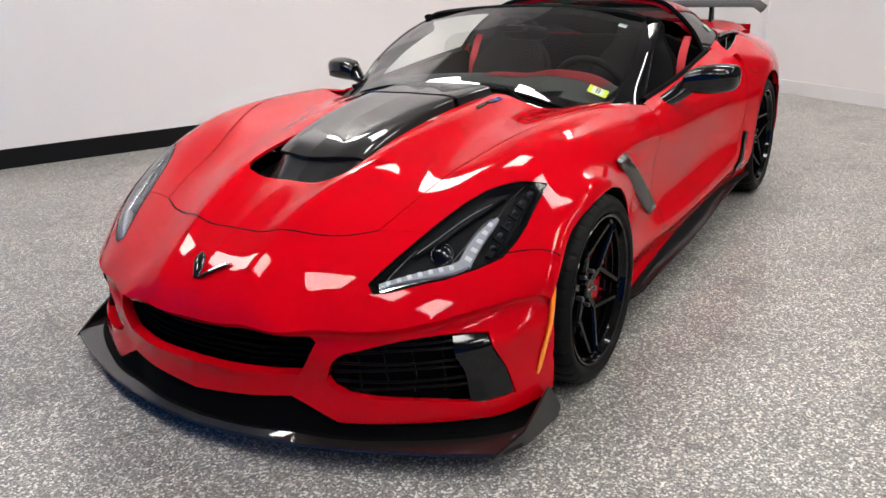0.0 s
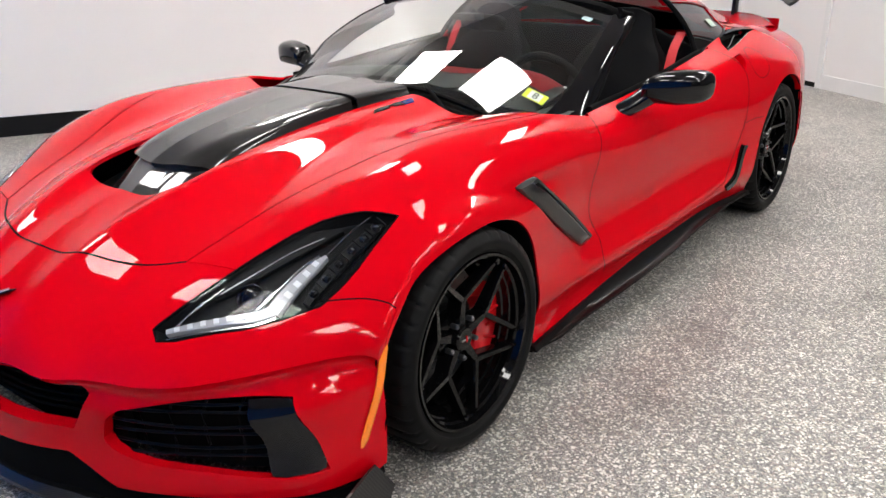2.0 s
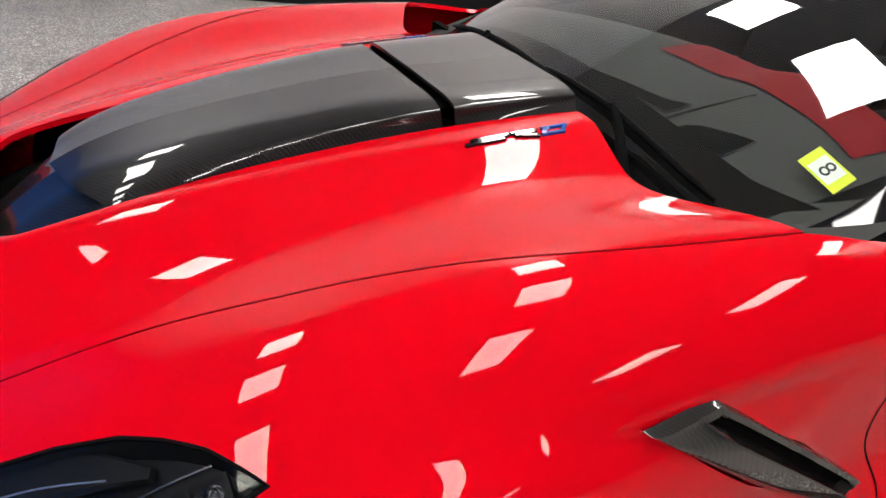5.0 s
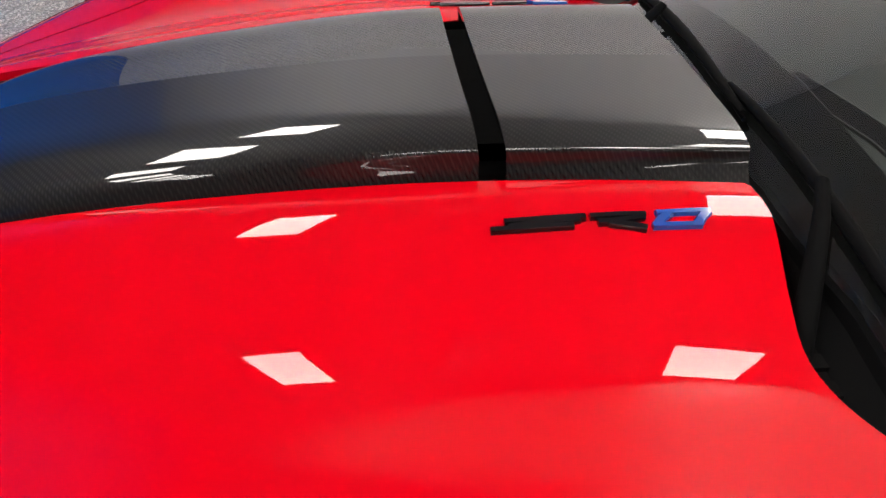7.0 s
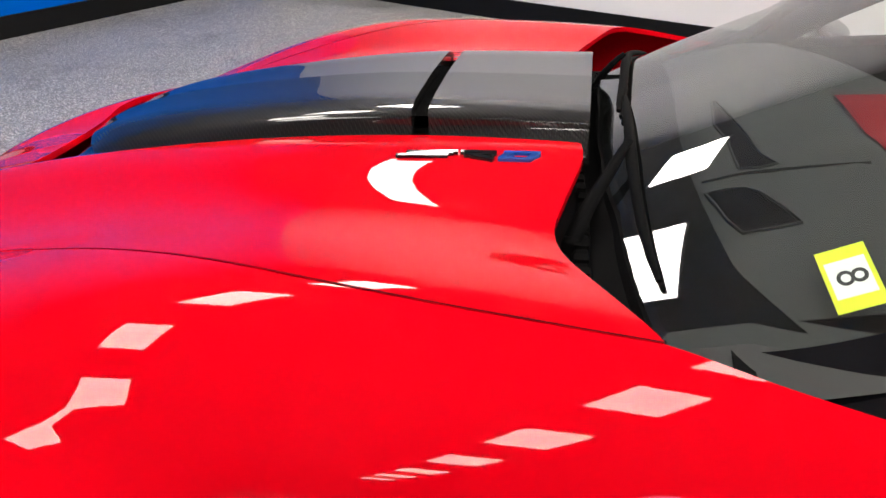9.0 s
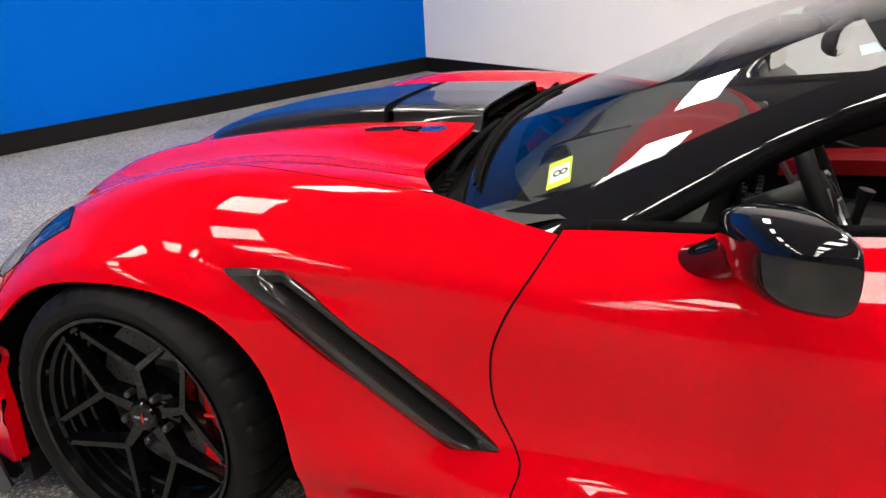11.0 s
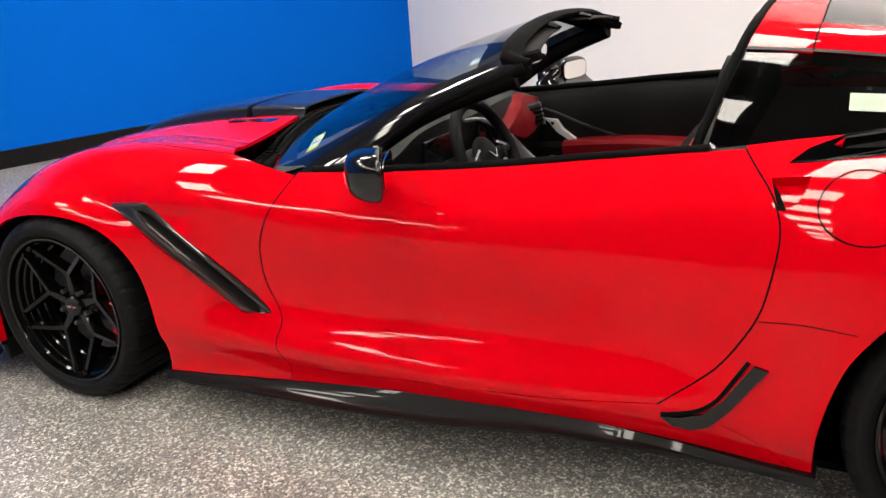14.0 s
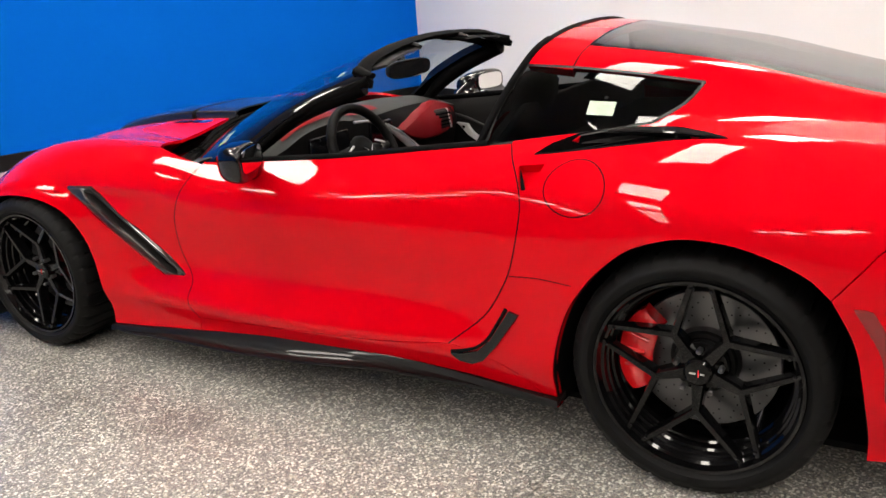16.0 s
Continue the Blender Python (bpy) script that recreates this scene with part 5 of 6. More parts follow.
    sc = sharp_smooth(part("haunch_scoop", loft([np.concatenate([q, q[:1]]).tolist() for q in (top, low)], closed=False), BLADE_BLACK, car, "open black intake scoop on the haunch"), 40)
    panel("scoop_floor", BODY, [outer], DARK, sc, side=s, gap=1.2, depth=0, lift=-0.05)
    bar_on("scoop_lip", BODY, trace(BODY, (TOP, [(2.228, .787), (2.28, .787), (2.37, .779), (2.49, .764), (2.60, .747)])), .006, .012, BLADE_BLACK, sc, s, .002)
    bar_on("scoop_fin", BODY, trace(BODY, (TOP, [(2.41, .700), (2.50, .694), (2.60, .702), (2.67, .716), (2.73, .732)])), [.008, .026, .034, .024, .005], .010, BLADE_BLACK, sc, s, .002)
    bar_on("scoop_vane", BODY, trace(BODY, (TOP, [(2.28, .770), (2.36, .755), (2.46, .730), (2.54, .712)])), .006, .03, BLADE_BLACK, sc, s, -.012)
    # bumper seam and rear reflector
    ribbon("bumper_line", BODY, trace(BODY, (TOP, BUMP_LINE)), 0.004, DARK, car, s, 0.0006)
    refl = trace(BODY, (FLANK, [(3.06, .585), (3.10, .58), (3.15, .48), (3.165, .36), (3.14, .36), (3.125, .47), (3.06, .585)]))
    panel("rear_reflector", BODY, [refl], material("red_reflector", (0.2, 0.002, 0.004), 0.1, coat=0.8), car, side=s, gap=0, depth=0.004, lift=0.003)
    # belt seal along the door top
    belt = trace(BODY, (FLANK, [(.96, .805), (1.2, .816), (1.5, .838), (1.85, .873), (2.05, .892)]))
    tube("belt_seal", at_ij(BODY, belt, s, -0.002) + [0, -s * .008, .004], 0.012, SEAL, car, seg=8)

# ---- mirrors ----
MIRROR_FACE = material("mirror_face", (0.8, 0.8, 0.8), 0.02, metal=1.0)
for s in (-1, 1):
    def shell_ring(y, k, cx, cz, n=28):
        out = []
        for th in np.arange(n) * 2 * math.pi / n:
            c, d = math.cos(th), math.sin(th)
            a, b = math.copysign(abs(c) ** .75, c), math.copysign(abs(d) ** .62, d)
            out.append((cx + (.028 if a > 0 else .092) * k * a, s * y, cz + .056 * k * b * (1.0 if b > 0 else 1.3)))
        return out
    sec = []
    for t, k, dx, dz in ((0, .62, -.02, -.016), (.04, .74, -.012, -.010), (.12, .82, -.006, -.007), (.3, .96, 0, -.002), (.55, 1.0, 0, 0), (.78, .95, .003, .002), (.9, .86, .006, .003), (.96, .72, .010, .003), (.99, .5, .014, .002), (1, .3, .017, .002)):
        sec.append(shell_ring(.845 + .207 * t, k, 1.250 + dx + .085 * t, .868 + dz))
    mir = sharp_smooth(part("wing_mirror", loft(sec), GLOSS, car, "gloss black wing mirror on a stalk"), 60)
    arm = arc([(1.115, .748, .765), (1.14, .775, .772), (1.18, .81, .795), (1.215, .842, .822), (1.25, .885, .856)], 0.012)
    tube("stalk", arm * [1, s, 1], np.interp(np.linspace(0, 1, len(arm)), [0, .35, .75, 1], [.028, .036, .043, .046]), GLOSS, mir, seg=18, flat=0.9)
    bm = bmesh.new()
    face = [bm.verts.new((1.3245 + .034 * math.copysign(abs(math.cos(a)) ** .5, math.cos(a)), s * (.952 + .082 * math.copysign(abs(math.cos(a)) ** .5, math.cos(a))), .872 + .038 * math.copysign(abs(math.sin(a)) ** .5, math.sin(a)))) for a in np.arange(32) * math.pi / 16]
    bm.faces.new(face)
    bmesh.ops.recalc_face_normals(bm, faces=bm.faces[:])
    ext = bmesh.ops.extrude_face_region(bm, geom=bm.faces[:])
    for v in ext["geom"]:
        if isinstance(v, bmesh.types.BMVert):
            v.co.x += 0.003
    bmesh.ops.recalc_face_normals(bm, faces=bm.faces[:])
    part("mirror_glass", bm, MIRROR_FACE, mir)

# ---- badges, stickers, wipers ----
for s in (-1, 1):
    def badge_bar(pts, w, mat=GLOSS):
        ij = trace(BODY, (TOP, pts))
        bar_on("badge_bar", BODY, ij, w, 0.006, mat, car, s, 0.005)
    badge_bar([(.298, 0.3105), (.325, 0.3100), (.375, 0.3090)], .007)
    badge_bar([(.312, 0.3005), (.345, 0.2995), (.388, 0.2985)], .007)
    badge_bar([(.315, 0.3085), (.345, 0.3045), (.382, 0.3005)], .009)
    badge_bar([(.392, 0.2985), (.42, 0.2980), (.445, 0.2985)], .007)
    badge_bar([(.398, 0.3065), (.42, 0.3055), (.443, 0.3015)], .007)
    badge_bar([(.408, 0.3075), (.43, 0.3125), (.442, 0.3165)], .008)
    badge_bar([(.455, 0.2975), (.485, 0.2965), (.508, 0.2965)], .007, BLUE_GLOSS)
    badge_bar([(.448, 0.3135), (.475, 0.3135), (.495, 0.3135)], .007, BLUE_GLOSS)
    badge_bar([(.468, 0.2985), (.458, 0.3055), (.452, 0.3135)], .010, BLUE_GLOSS)
    badge_bar([(.505, 0.2975), (.497, 0.3055), (.491, 0.3135)], .010, BLUE_GLOSS)
# nose emblem: two dark wings in a V
for s in (-1, 1):
    pts = [(-.887, .004), (-.868, .03), (-.848, .058), (-.828, .092)] if s < 0 else [(-.887, .004), (-.862, .016), (-.84, .03), (-.815, .04)]
    ij = trace(BODY, (TOP, pts))
    run = at_ij(BODY, ij, s, 0.006)
    n = len(run)
    tube("emblem_wing", run, np.interp(np.linspace(0, 1, n), [0, .4, .8, 1], [.009, .011, .009, .002] if s < 0 else [.008, .016, .017, .005]), GLOSS, car, seg=8, flat=0.5)
ij = trace(BODY, (TOP, [(-.868, .034), (-.85, .055), (-.836, .078)]))
ribbon("emblem_flag", BODY, ij, 0.008, SILVER, car, -1, 0.0125)


def sticker(name, skin, x, y, w, h, mat, parent, lift, side=-1, label=""):
    """A small flat patch on the inner face of a pane."""
    ij = skin.find([(x - w / 2, y), (x + w / 2, y)], [0, 1])
    c = skin.find([(x, y)], [0, 1])
    p, n = skin.at(c)[0], skin.at(c, skin.n)[0]
    u = np.array([0, 1.0, 0])
    u = u - n * (u @ n)
    u /= np.linalg.norm(u)
    v = np.cross(n, u)
    out = []
    for a, b in ((-w, -h), (w, -h), (w, h), (-w, h)):
        out.append(((p + u * a / 2 + v * b / 2 + n * lift) * [1, side, 1]).tolist())
    bm = bmesh.new()
    bm.faces.new([bm.verts.new(q) for q in out])
    ob = part(name, bm, mat, parent, label)
    return p, u, v, n


p, u, v, n = sticker("inspection_sticker", SCREEN_SKIN, .858, .583, .085, .052, YELLOW, car, -0.006, label="yellow and white sticker marked 8 behind the glass")
sticker("sticker_field", SCREEN_SKIN, .858, .583, .05, .042, WHITE, car, -0.0055)
sticker("sticker_label", SCREEN_SKIN, 1.376, .50, .04, .035, material("pale_label", (.55, .68, .70), .6), car, -0.006)
fc = bpy.data.curves.new("figure_eight", "FONT")
fc.body, fc.size, fc.align_x, fc.align_y = "8", 0.046, "CENTER", "CENTER"
fc.materials.append(INK)
num = new("figure_eight", fc)
right = Vector((u * [1, -1, 1]).tolist())
up = Vector((v * [1, -1, 1]).tolist())
if up.z < 0:
    up = -up
right = -right if right.y > 0 else right
nn = right.cross(up)
num.matrix_basis = Matrix.Translation(((p + n * -0.005) * [1, -1, 1]).tolist()) @ Matrix((right, up, nn)).transposed().to_4x4()
num.parent = car

# wipers parked along the foot of the glass
for y0, y1, i0, i1, pivot in ((-.53, -.03, 11, 27, (.560, -.42, .790)), (-.10, .52, 25, 18, (.585, .22, .825))):
    q = np.linspace(0, 1, 16)
    blade = [on_screen(i0 + (i1 - i0) * t + 5 * math.sin(math.pi * t), y0 + (y1 - y0) * t, .012) for t in q]
    wb = tube("wiper_blade", blade, np.interp(q, [0, .1, .5, .9, 1], [.004, .007, .009, .007, .004]), SEAL, car, seg=8, flat=0.8)
    tube("wiper_rubber", [on_screen(i0 + (i1 - i0) * t + 5 * math.sin(math.pi * t), y0 + (y1 - y0) * t, .002) for t in q], 0.003, RUBBER, wb, seg=6)
    base = Vector(pivot)
    mid = Vector(blade[8])
    arm = arc([tuple(base), tuple(base.lerp(mid, .3) + Vector((0, 0, .016))), tuple(base.lerp(mid, .75) + Vector((0, 0, .018))), tuple(mid + Vector((-.004, 0, .012)))], 0.02)
    wa = tube("wiper_arm", arm, np.linspace(.013, .007, len(arm)), SEAL, car, seg=10, flat=0.6)
    cap = lathe([(.0001, -.010), (.010, -.008), (.013, -.002), (.014, .012)], 20)
    bmesh.ops.transform(cap, matrix=Matrix.Translation(base) @ Matrix.Rotation(radians(-90), 4, "X"), verts=cap.verts[:])
    part("wiper_pivot", smooth_all(cap), SEAL, wa)

# ---- rear wing ----
rings = []
for y in np.linspace(-.735, .735, 31):
    q = abs(y) / .735
    c = (3.36 + .03 * q**2, 1.062 - .006 * q**2 - .035 * max(0, q - .93) / .07)
    rings.append([(c[0] + .12 * a, y, c[1] + .022 * b) for a, b in ((-1, -.3), (-.6, .3), (.2, .45), (1, .9), (1, .6), (.2, -.3), (-.6, -.75))])
sharp_smooth(part("rear_wing", loft(rings), PLASTIC, car, "black carbon rear wing"), 40)
for s in (-1, 1):
    part("wing_stay", slab([(3.33, .93), (3.40, .93), (3.40, 1.06), (3.34, 1.06)], s * .40, s * .42, "xz", 0.004), PLASTIC, car)
# tail
tail = [[(3.405 + .08 * (1 - (abs(y) / w) ** 2), y, z) for y in np.linspace(-w, w, 21)] for z, w in ((.22, .80), (.5, .82), (.74, .78), (.865, .66), (.93, .66))]
part("tail_panel", smooth_all(loft(tail, closed=False)), PAINT, car)
ys = np.linspace(-.66, .66, 25)
rows = [[(x - .06 * (abs(y) / .66) ** 3, y, z + g * (.028 - .02 * (abs(y) / .66) ** 2 - .05 * (abs(y) / .66) ** 10)) for y in ys] for x, z, g in ((3.18, .905, 0), (3.28, .920, .3), (3.37, .936, .9), (3.40, .940, 1), (3.408, .934, 1), (3.40, .89, .3))]
sharp_smooth(part("rear_spoiler", loft(rows, closed=False), PAINT, car, "red spoiler lip on the tail"), 40)


# ---- cabin inside ----
def sheet(name, rows, mat, parent=car, label=""):
    return sharp_smooth(part(name, loft(rows, closed=False), mat, parent, label), 40)


part("cabin_floor", box((.80, -.72, .20), (2.15, .72, .23)), DARK, car)
part("bulkhead", slab([(-.72, .22), (.72, .22), (.70, .90), (.5, .98), (-.5, .98), (-.70, .90)], 2.06, 2.09, "yz", 0.01), LEATHER, car)
part("cargo_floor", box((2.09, -.66, .80), (3.15, .66, .83)), LEATHER, car)
part("firewall", slab([(-.74, .2), (.74, .2), (.74, .78), (-.74, .78)], .74, .76, "yz"), DARK, car)
for s in (-1, 1):
    xs = np.linspace(.90, 2.08, 24)

    def belt_z(x):
        return float(np.interp(x, [.9, 1.2, 1.5, 1.85, 2.08], [.797, .812, .834, .868, .892]))
    rows = [[(x, s * (y0 + (x - .9) * .0), belt_z(x) * f + .24 * (1 - f)) for x in xs] for y0, f in ((.738, 1.0), (.722, .985), (.705, .94), (.700, .80), (.71, .62), (.69, .58), (.70, .40), (.72, 0))]
    trim = sheet("door_trim", rows, LEATHER, car, "black door lining with a red armrest")
    arm = []
    for x in np.linspace(1.24, 1.95, 12):
        t = (x - 1.24) / .71
        w = .03 + .05 * math.sin(math.pi * min(1, t * .6 + .2))
        z = .588 + .022 * math.sin(math.pi * t)
        arm.append([(x, s * y, zz) for y, zz in ((.715, z + .02), (.715 - w, z + .018), (.70 - w, z), (.71 - w, z - .05), (.715, z - .06))])
    sharp_smooth(part("armrest", loft(arm), RED_LEATHER, trim, "red leather armrest"), 40)
    pull = part("door_pull", slab([(1.145, .700), (1.206, .694), (1.213, .682), (1.232, .655), (1.345, .572), (1.318, .570), (1.205, .640), (1.168, .684)], .676, .700, "xz", 0.004), PULL_PLATE, trim, "brushed metal door pull plate")
    part("lock_mark", slab([(1.178, .686), (1.197, .684), (1.193, .672), (1.184, .670)], .673, .680, "xz", 0.002), DARK, pull)
    if s < 0:
        for ob in (pull, pull.children[0]):
            ob.data.transform(Matrix.Diagonal((1, -1, 1, 1)))
            ob.data.flip_normals()
    tube("trim_line", arc([(.98, s * .70, .745), (1.15, s * .698, .735), (1.35, s * .70, .66), (1.55, s * .702, .60)], 0.04), 0.006, PLASTIC, trim, seg=6)

# dashboard
ys = np.linspace(-.715, .715, 40)


def brow(y):
    return .035 * math.exp(-((y + .37) / .17) ** 4)


rows = [[(x - .10 * y * y, y, z + brow(y) * k - .05 * (y / .7) ** 2 - .02 * (abs(y) / .7) ** 6) for y in ys] for x, z, k in ((.68, .79, 0), (.80, .840, .2), (.94, .880, .5), (1.06, .887, .8), (1.13, .878, .9), (1.175, .855, .8), (1.185, .80, .2), (1.175, .74, 0), (1.14, .62, 0), (1.08, .50, 0))]
dash = sheet("dashboard", rows[:6], DASH, car, "black dashboard with red lower panels")
sheet("dash_fascia", rows[5:], LEATHER, dash)


def dash_top(x, y, lift=0.0):
    """The point of the dashboard's top over a place in plan."""
    u = x + .10 * y * y
    z, k = np.interp(u, [.68, .80, .94, 1.06, 1.13], [.79, .840, .880, .887, .878]), np.interp(u, [.68, .80, .94, 1.06, 1.13], [0, .2, .5, .8, .9])
    return (x, y, float(z + brow(y) * k - .05 * (y / .7) ** 2 - .02 * (abs(y) / .7) ** 6 + lift))


def dash_plate(name, ends, front, rear, label):
    """A thin moulded plate with a raised rim, let into the dashboard's top."""
    yy = np.linspace(*ends, 24)
    f, r = np.interp(yy, *front), np.interp(yy, *rear)
    plate = sheet(name, [[dash_top(a + (b - a) * q, y, lift) for a, b, y in zip(f, r, yy)] for q, lift in ((0, -.002), (.06, .002), (.5, .0025), (.94, .002), (1, -.002))], DARK, dash, label)
    rim = [dash_top(a, y, .001) for a, y in zip(f, yy)] + [dash_top(b, y, .001) for b, y in zip(r[::-1], yy[::-1])]
    tube("vent_rim", rim, 0.0025, PLASTIC, plate, seg=6, closed=True)


dash_plate("defroster_vent", (-.245, .11), ([-.25, -.231, -.098, -.013, .11], [.83, .795, .796, .786, .795]), ([-.25, -.195, -.073, .035, .11], [.845, .832, .824, .811, .803]), "black defroster vent")
dash_plate("speaker_grille", (-.432, -.283), ([-.433, -.426, -.379, -.315, -.282], [.826, .775, .762, .752, .745]), ([-.433, -.394, -.327, -.301, -.288, -.282], [.842, .832, .81, .792, .771, .750]), "black speaker grille")
tube("dash_seam", arc([dash_top(x, y, .001) for x, y in ((.745, -.237), (.795, -.252), (.873, -.282), (.945, -.312))], 0.01), 0.003, PLASTIC, dash, seg=6)
py = np.linspace(.09, .69, 22)
px = np.interp(py, [.09, .3, .45, .58, .69], [1.222, 1.212, 1.185, 1.15, 1.12])
zt = np.interp(py, [.09, .14, .2, .28, .45, .58, .66, .69], [.772, .786, .800, .818, .832, .826, .806, .78])
zb = np.interp(py, [.09, .16, .27, .45, .60, .69], [.758, .725, .690, .677, .672, .685])
rows = [[(x + dx, y, b + (a - b) * f) for x, y, a, b in zip(px, py, zt, zb)] for dx, f in ((-.04, 1.0), (-.004, .99), (.006, .93), (.010, .5), (.006, .08), (-.006, .01), (-.04, 0))]
sheet("dash_panel", rows, RED_LEATHER, dash, "red leather passenger panel")
rows = [[(x - .10 * y * y, y, z + brow(y) * k - .05 * (y / .7) ** 2 - .02 * (abs(y) / .7) ** 6 + .004) for y in np.linspace(-.56, .03, 26)] for x, z, k in ((.98, .8825, .57), (1.02, .885, .68), (1.06, .887, .8), (1.10, .8838, .86), (1.13, .879, .9), (1.15, .871, .87))]
sheet("dash_pad", rows, RED_LEATHER, dash, "red leather pad over the dials")
turn = Matrix.Translation((1.189, .475, .752)) @ Matrix.Rotation(radians(-17), 4, "Z")


def vent_piece(name, lo, hi, mat, bevel=0.0):
    bm = box(lo, hi, bevel)
    bmesh.ops.transform(bm, matrix=turn, verts=bm.verts[:])
    part(name, bm, mat, dash)


vent_piece("air_vent", (-.02, -.05, -.045), (.004, .05, .045), PLASTIC, 0.008)
for z in (-.026, -.009, .009, .026):
    vent_piece("vent_slat", (.002, -.045, z - .003), (.008, .045, z + .003), GLOSS)
vent_piece("vent_frame", (.0, .046, -.046), (.009, .055, .046), SILVER, 0.003)
part("instrument_screen", slab([(-.50, .72), (-.24, .72), (-.25, .84), (-.49, .84)], 1.180, 1.19, "yz", 0.004), GLOSS, dash)
part("centre_screen", slab([(-.12, .72), (.06, .72), (.045, .83), (-.11, .84)], 1.190, 1.205, "yz", 0.006), GLOSS, dash)
for k in range(5):
    part("control_button", box((1.20, -.11 + .036 * k, .68), (1.214, -.085 + .036 * k, .70), 0.003), PLASTIC, dash)
line = arc([(1.20, -.22, .858), (1.215, -.13, .848), (1.225, .0, .805), (1.245, .09, .742), (1.285, .15, .665), (1.36, .15, .61)], 0.02)
tube("silver_arc", line, 0.0055, SILVER, dash, seg=8)
wide = np.interp(np.linspace(0, 1, len(line)), [0, .3, .6, 1], [.004, .02, .045, .05])[:, None]
sheet("console_band", [line.tolist(), (line + wide * [.15, -.6, -.1]).tolist(), (line + wide * [.1, -1, -.35]).tolist()], STEEL, dash, "satin grey band beside the console")

# tunnel and gear lever
rings = []
for x, z in ((1.05, .66), (1.2, .64), (1.4, .60), (1.7, .585), (2.06, .60)):
    rings.append([(x, y, zz) for y, zz in ((-.12, .22), (-.115, z - .03), (-.09, z), (.09, z), (.115, z - .03), (.12, .22))])
console = sharp_smooth(part("centre_console", loft(rings), LEATHER, car), 40)
part("console_lid", box((1.66, -.085, .59), (2.03, .085, .625), 0.015), RED_LEATHER, console)
tube("gear_lever", [(1.42, -.02, .60), (1.43, -.02, .66), (1.44, -.02, .70)], [.012, .012, .02], PLASTIC, console, seg=12)

# steering wheel
col = Matrix.Translation((1.34, -.355, .774)) @ Matrix.Rotation(radians(66), 4, "Y")
ring = [tuple(col @ Vector((.175 * math.cos(a) * (1 if math.cos(a) < .82 else .93), .178 * math.sin(a), 0))) for a in np.linspace(0, 2 * math.pi, 56, endpoint=False)]
sw = tube("steering_wheel", ring, 0.0185, LEATHER, car, "black leather steering wheel", seg=12, closed=True, up=tuple(col.to_3x3() @ Vector((0, 0, 1))))
for a0, w in ((90, .03), (-90, .03), (0, .026)):
    a = radians(a0)
    p0, p1 = col @ Vector((.05 * math.cos(a), .05 * math.sin(a), -.008)), col @ Vector((.17 * math.cos(a), .17 * math.sin(a), 0))
    tube("wheel_spoke", [p0, p0.lerp(p1, .5), p1], [w * .7, w * .5, w * .4], PLASTIC, sw, seg=8, flat=0.4, up=tuple(col.to_3x3() @ Vector((0, 0, 1))))
for e in (-1, 1):
    pts = [tuple(col @ Vector((.03 + .05 * t, e * (.062 + .05 * t - .03 * t * t), .016))) for t in np.linspace(0, 1, 6)]
    tube("spoke_trim", pts, 0.007, SILVER, sw, seg=6)
    tube("spoke_trim", [tuple(col @ Vector((-.03, e * .07, .012))), tuple(col @ Vector((-.01, e * .12, .012)))], 0.004, SILVER, sw, seg=6)
bm = bmesh.new()
bmesh.ops.create_uvsphere(bm, u_segments=24, v_segments=12, radius=.068)
for v in bm.verts:
    v.co = col @ Vector((v.co.x, v.co.y * 1.05, v.co.z * .4 - .01))
part("horn_pad", smooth_all(bm), LEATHER, sw)
hoop = [tuple(col @ Vector((.075 * math.cos(a), .082 * math.sin(a), .008))) for a in np.linspace(radians(-62), radians(62), 20)]
tube("hub_bezel", hoop, 0.006, SILVER, sw, seg=8)
for e in (-1, 1):
    part("hub_emblem", beam(tuple(col @ Vector((.012, 0, .020))), tuple(col @ Vector((-.014, e * .026, .019))), .007, .003, .006, .004), CHROME, sw)
    for k in range(3):
        button = part("spoke_button", box((-.006, -.006, -.003), (.006, .006, .003), .002), PLASTIC, sw)
        button.data.transform(col @ Matrix.Translation((-.012 + .014 * k, e * .098, .010)))
tube("steering_column", [tuple(col @ Vector((0, 0, -.02))), tuple(col @ Vector((0, 0, -.22)))], 0.045, PLASTIC, car, seg=14)
for dy in (-.09, .09):
    tube("column_stalk", [tuple(col @ Vector((0, dy * .3, -.06))), tuple(col @ Vector((-.02, dy * 1.6, -.05)))], 0.008, PLASTIC, car, seg=8)

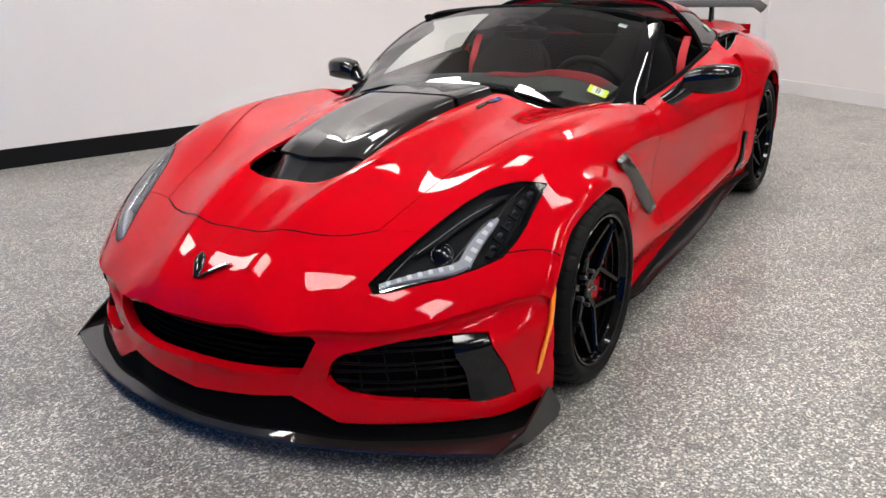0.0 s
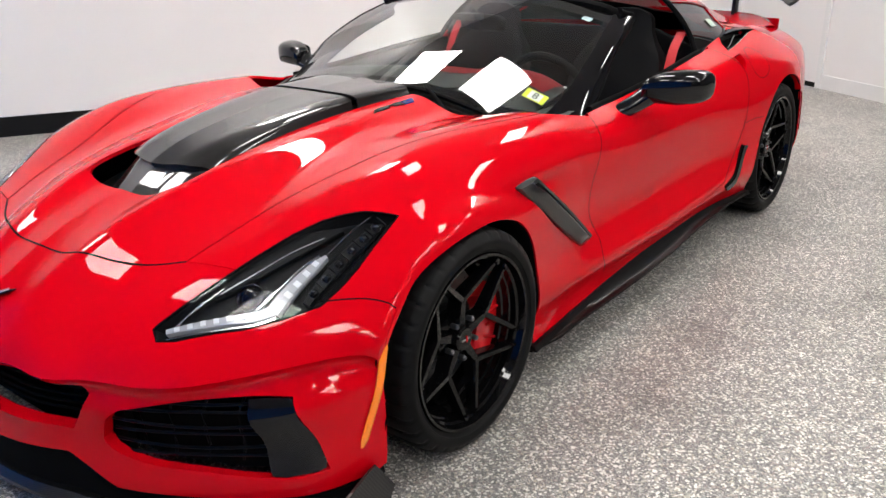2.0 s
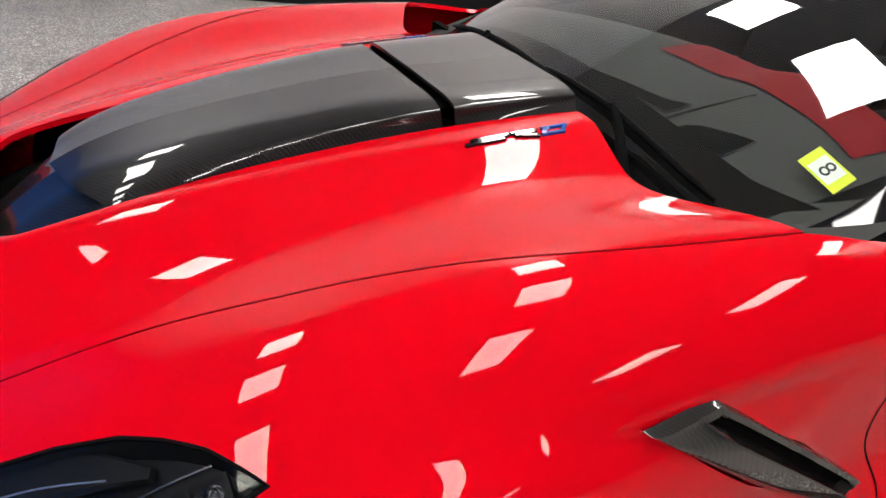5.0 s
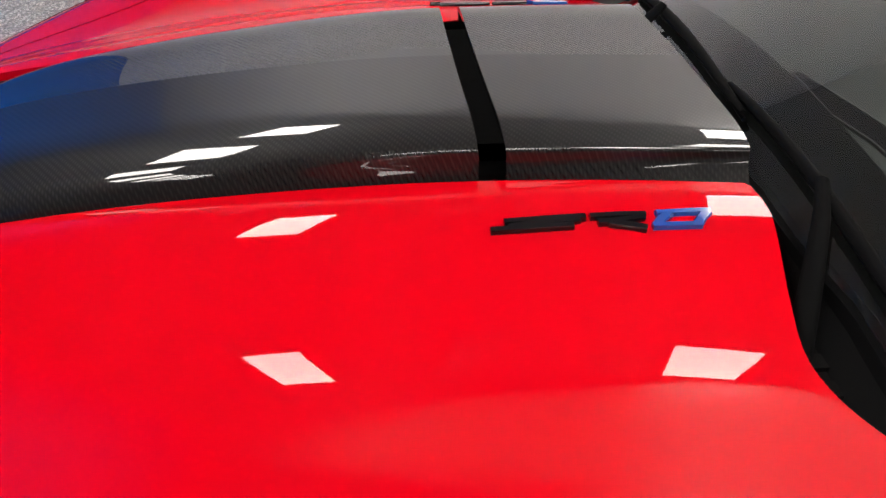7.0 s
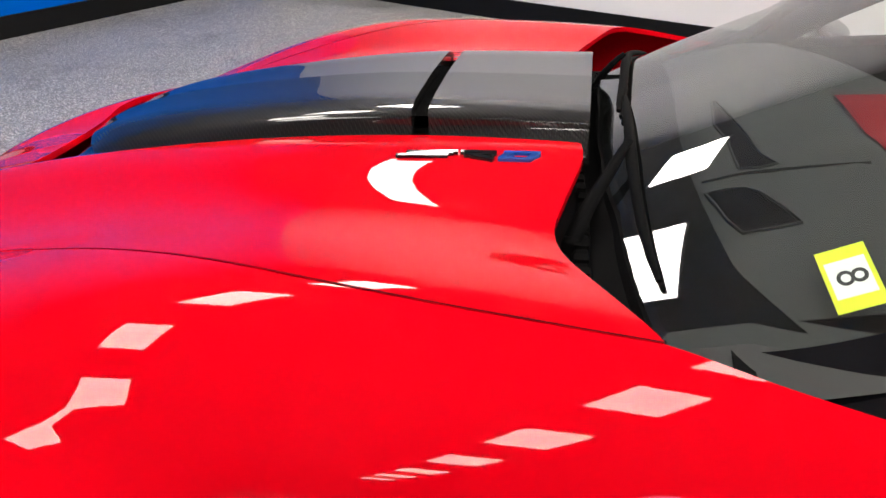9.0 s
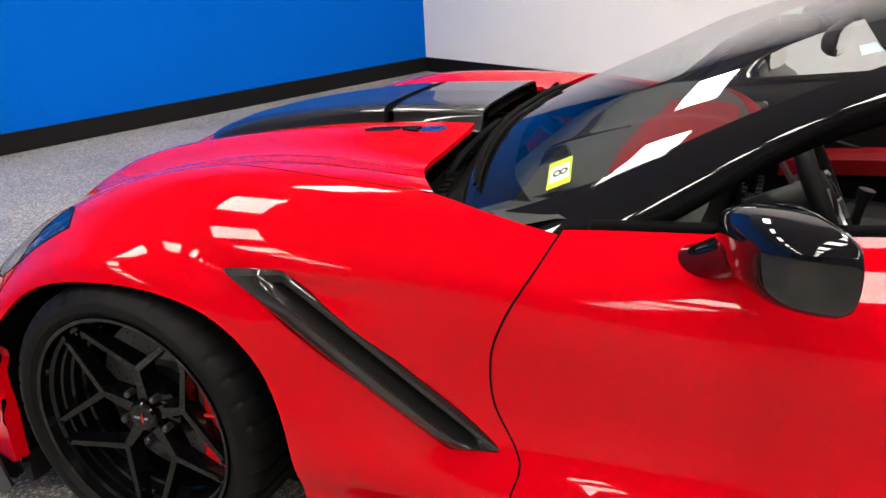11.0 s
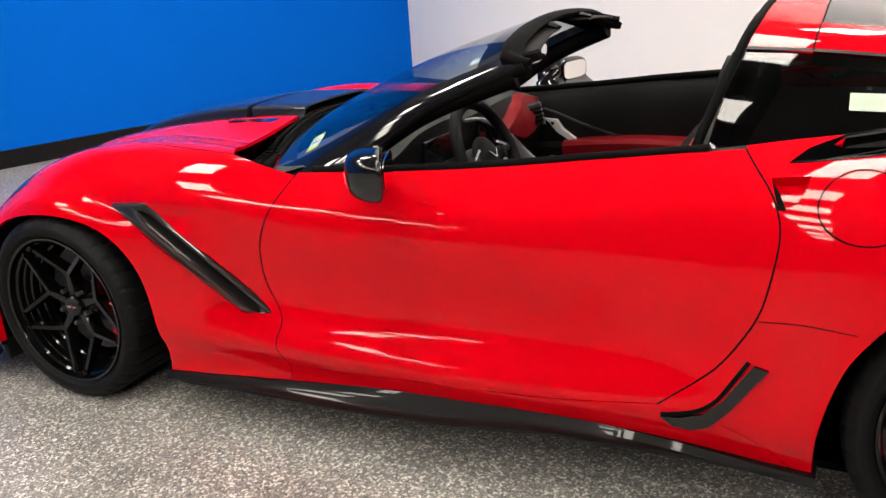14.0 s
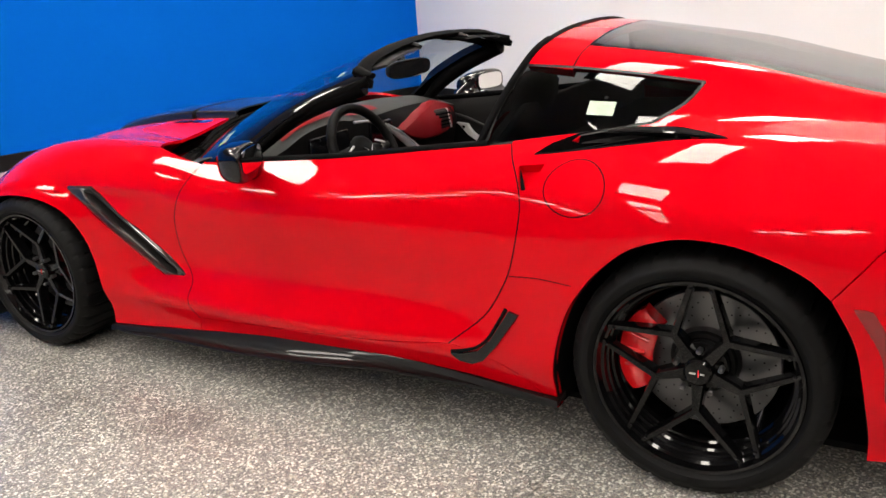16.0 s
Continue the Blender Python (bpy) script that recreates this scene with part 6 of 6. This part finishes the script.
# seats
for s in (-1, 1):
    c = s * .365
    rings = []
    for t in np.linspace(0, 1, 34):
        z = .36 + .71 * t
        x = 1.81 + .23 * t + .02 * math.sin(math.pi * t)
        w = float(np.interp(t, [0, .3, .62, .72, .80, .86, .94, .98, 1], [.225, .235, .232, .205, .155, .135, .125, .100, .055]))
        b = .075 * math.sin(math.pi * min(1, t / .8)) ** .7 if t < .8 else 0.0
        th = (.10 - .04 * t) * float(np.interp(t, [0, .94, .98, 1], [1, 1, .8, .45]))
        rings.append([(x + dx, c + y * w, z) for dx, y in ((-b, -.97), (-b * .8, -.86), (-b * .15, -.62), (.008, -.3), (.01, 0), (.008, .3), (-b * .15, .62), (-b * .8, .86), (-b, .97), (-b * .3 + th * .4, 1.02), (th, .80), (th + .02, 0), (th, -.80), (-b * .3 + th * .4, -1.02))])
    bm = loft(rings)
    seat = part("seat", bm, LEATHER, car, "black leather bucket seat with rounded headrest")
    sharp_smooth(seat, 60)
    rings = []
    for t in np.linspace(0, 1, 9):
        x = 1.36 + .46 * t
        z = .44 - .06 * t + .02 * math.sin(math.pi * t)
        w = .24
        rings.append([(x, c + y * w, z + dz) for y, dz in ((-1, .05), (-.8, .045), (-.6, 0), (0, -.005), (.6, 0), (.8, .045), (1, .05), (1, -.14), (-1, -.14))])
    sharp_smooth(part("cushion", loft(rings), LEATHER, seat), 60)
    run = arc([(2.065, c + s * .255, .97), (2.0, c + s * .25, .90), (1.95, c + s * .25, .78), (1.92, c + s * .25, .60)], 0.03)
    tube("seat_belt", run, 0.022, material("red_webbing", (.5, .012, .018), .6), car, "red seat belt", seg=8, flat=0.12, up=(-.8, 0, .6))
# inner mirror
def mirror_oval(x, k):
    """A rounded outline of the inner mirror at depth x, shrunk by k."""
    return [(x, (.128 - k) * math.copysign(abs(math.cos(a)) ** .6, math.cos(a)), (.036 - k) * math.copysign(abs(math.sin(a)) ** .6, math.sin(a))) for a in np.arange(36) * math.pi / 18]


m = Matrix.Translation((1.352, -.015, 1.045)) @ Matrix.Rotation(radians(-12), 4, "Z") @ Matrix.Rotation(radians(8), 4, "Y")
bm = loft([mirror_oval(x, k) for x, k in ((-.024, .022), (-.020, .010), (-.008, .001), (.006, 0), (.009, .003))])
bmesh.ops.transform(bm, matrix=m, verts=bm.verts[:])
rv = sharp_smooth(part("inner_mirror", bm, PLASTIC, car, "oval black inner mirror"), 40)
bm = bmesh.new()
bm.faces.new([bm.verts.new(m @ Vector(v)) for v in mirror_oval(.0115, .004)])
part("mirror_glass", bm, MIRROR_FACE, rv)
tube("mirror_stalk", [(1.335, -.015, 1.052), (1.30, -.01, 1.085), (1.27, 0, 1.105)], 0.012, PLASTIC, rv, seg=8)
part("sensor_box", box((1.22, -.05, 1.062), (1.30, .05, 1.090), 0.01), PLASTIC, rv)

# paper label on the quarter window, inside
p, u, v, n = sticker("window_label", CABIN, 2.37, .60, .01, .01, WHITE, car, -0.012)
c0 = [(2.331, -.555, 1.007), (2.407, -.555, 1.003), (2.407, -.562, .970), (2.331, -.562, .974)]
ij = CABIN.find([(x, z) for x, y, z in c0], [0, 2], 50, 101)
q = at_ij(CABIN, ij, -1, 0.002)
bm = bmesh.new()
bm.faces.new([bm.verts.new(t) for t in q.tolist()])
part("price_label", bm, PALE_LABEL, car, "small pale green paper label on the window")
ij = CABIN.find([(2.342, 1.000), (2.358, .999), (2.358, .984), (2.342, .985)], [0, 2], 50, 101)
bm = bmesh.new()
bm.faces.new([bm.verts.new(t) for t in at_ij(CABIN, ij, -1, 0.003).tolist()])
part("label_print", bm, PALE_PRINT, car)
for k in range(3):
    z = .999 - .009 * k
    ij = CABIN.find([(2.366, z), (2.398, z - .002), (2.398, z - .005), (2.366, z - .003)], [0, 2], 50, 101)
    bm = bmesh.new()
    bm.faces.new([bm.verts.new(t) for t in at_ij(CABIN, ij, -1, 0.003).tolist()])
    part("label_print", bm, PALE_PRINT, car)

# the half beyond the middle line is a little wider, its mirror and pillar further forward
for ob in car.children_recursive:
    if ob.type == "MESH" and ob.matrix_world == Matrix.Identity(4) and ob.parent.name.split(".")[0] != "wheel":
        at = np.empty(len(ob.data.vertices) * 3)
        ob.data.vertices.foreach_get("co", at)
        x, y, z = at[0::3].copy(), np.maximum(at[1::3], 0), at[2::3].copy()
        upper = np.clip((z - .78) / .05, 0, 1) * np.clip((x - .92) / .2, 0, 1) * np.clip((2.0 - x) / .3, 0, 1)
        at[0::3] = x - .13 * y * upper
        at[1::3] = at[1::3] + .036 * y
        at[2::3] = z + .06 * y * y * upper * np.clip((z - .92) / .12, 0, 1)
        ob.data.vertices.foreach_set("co", at)
        ob.data.update()
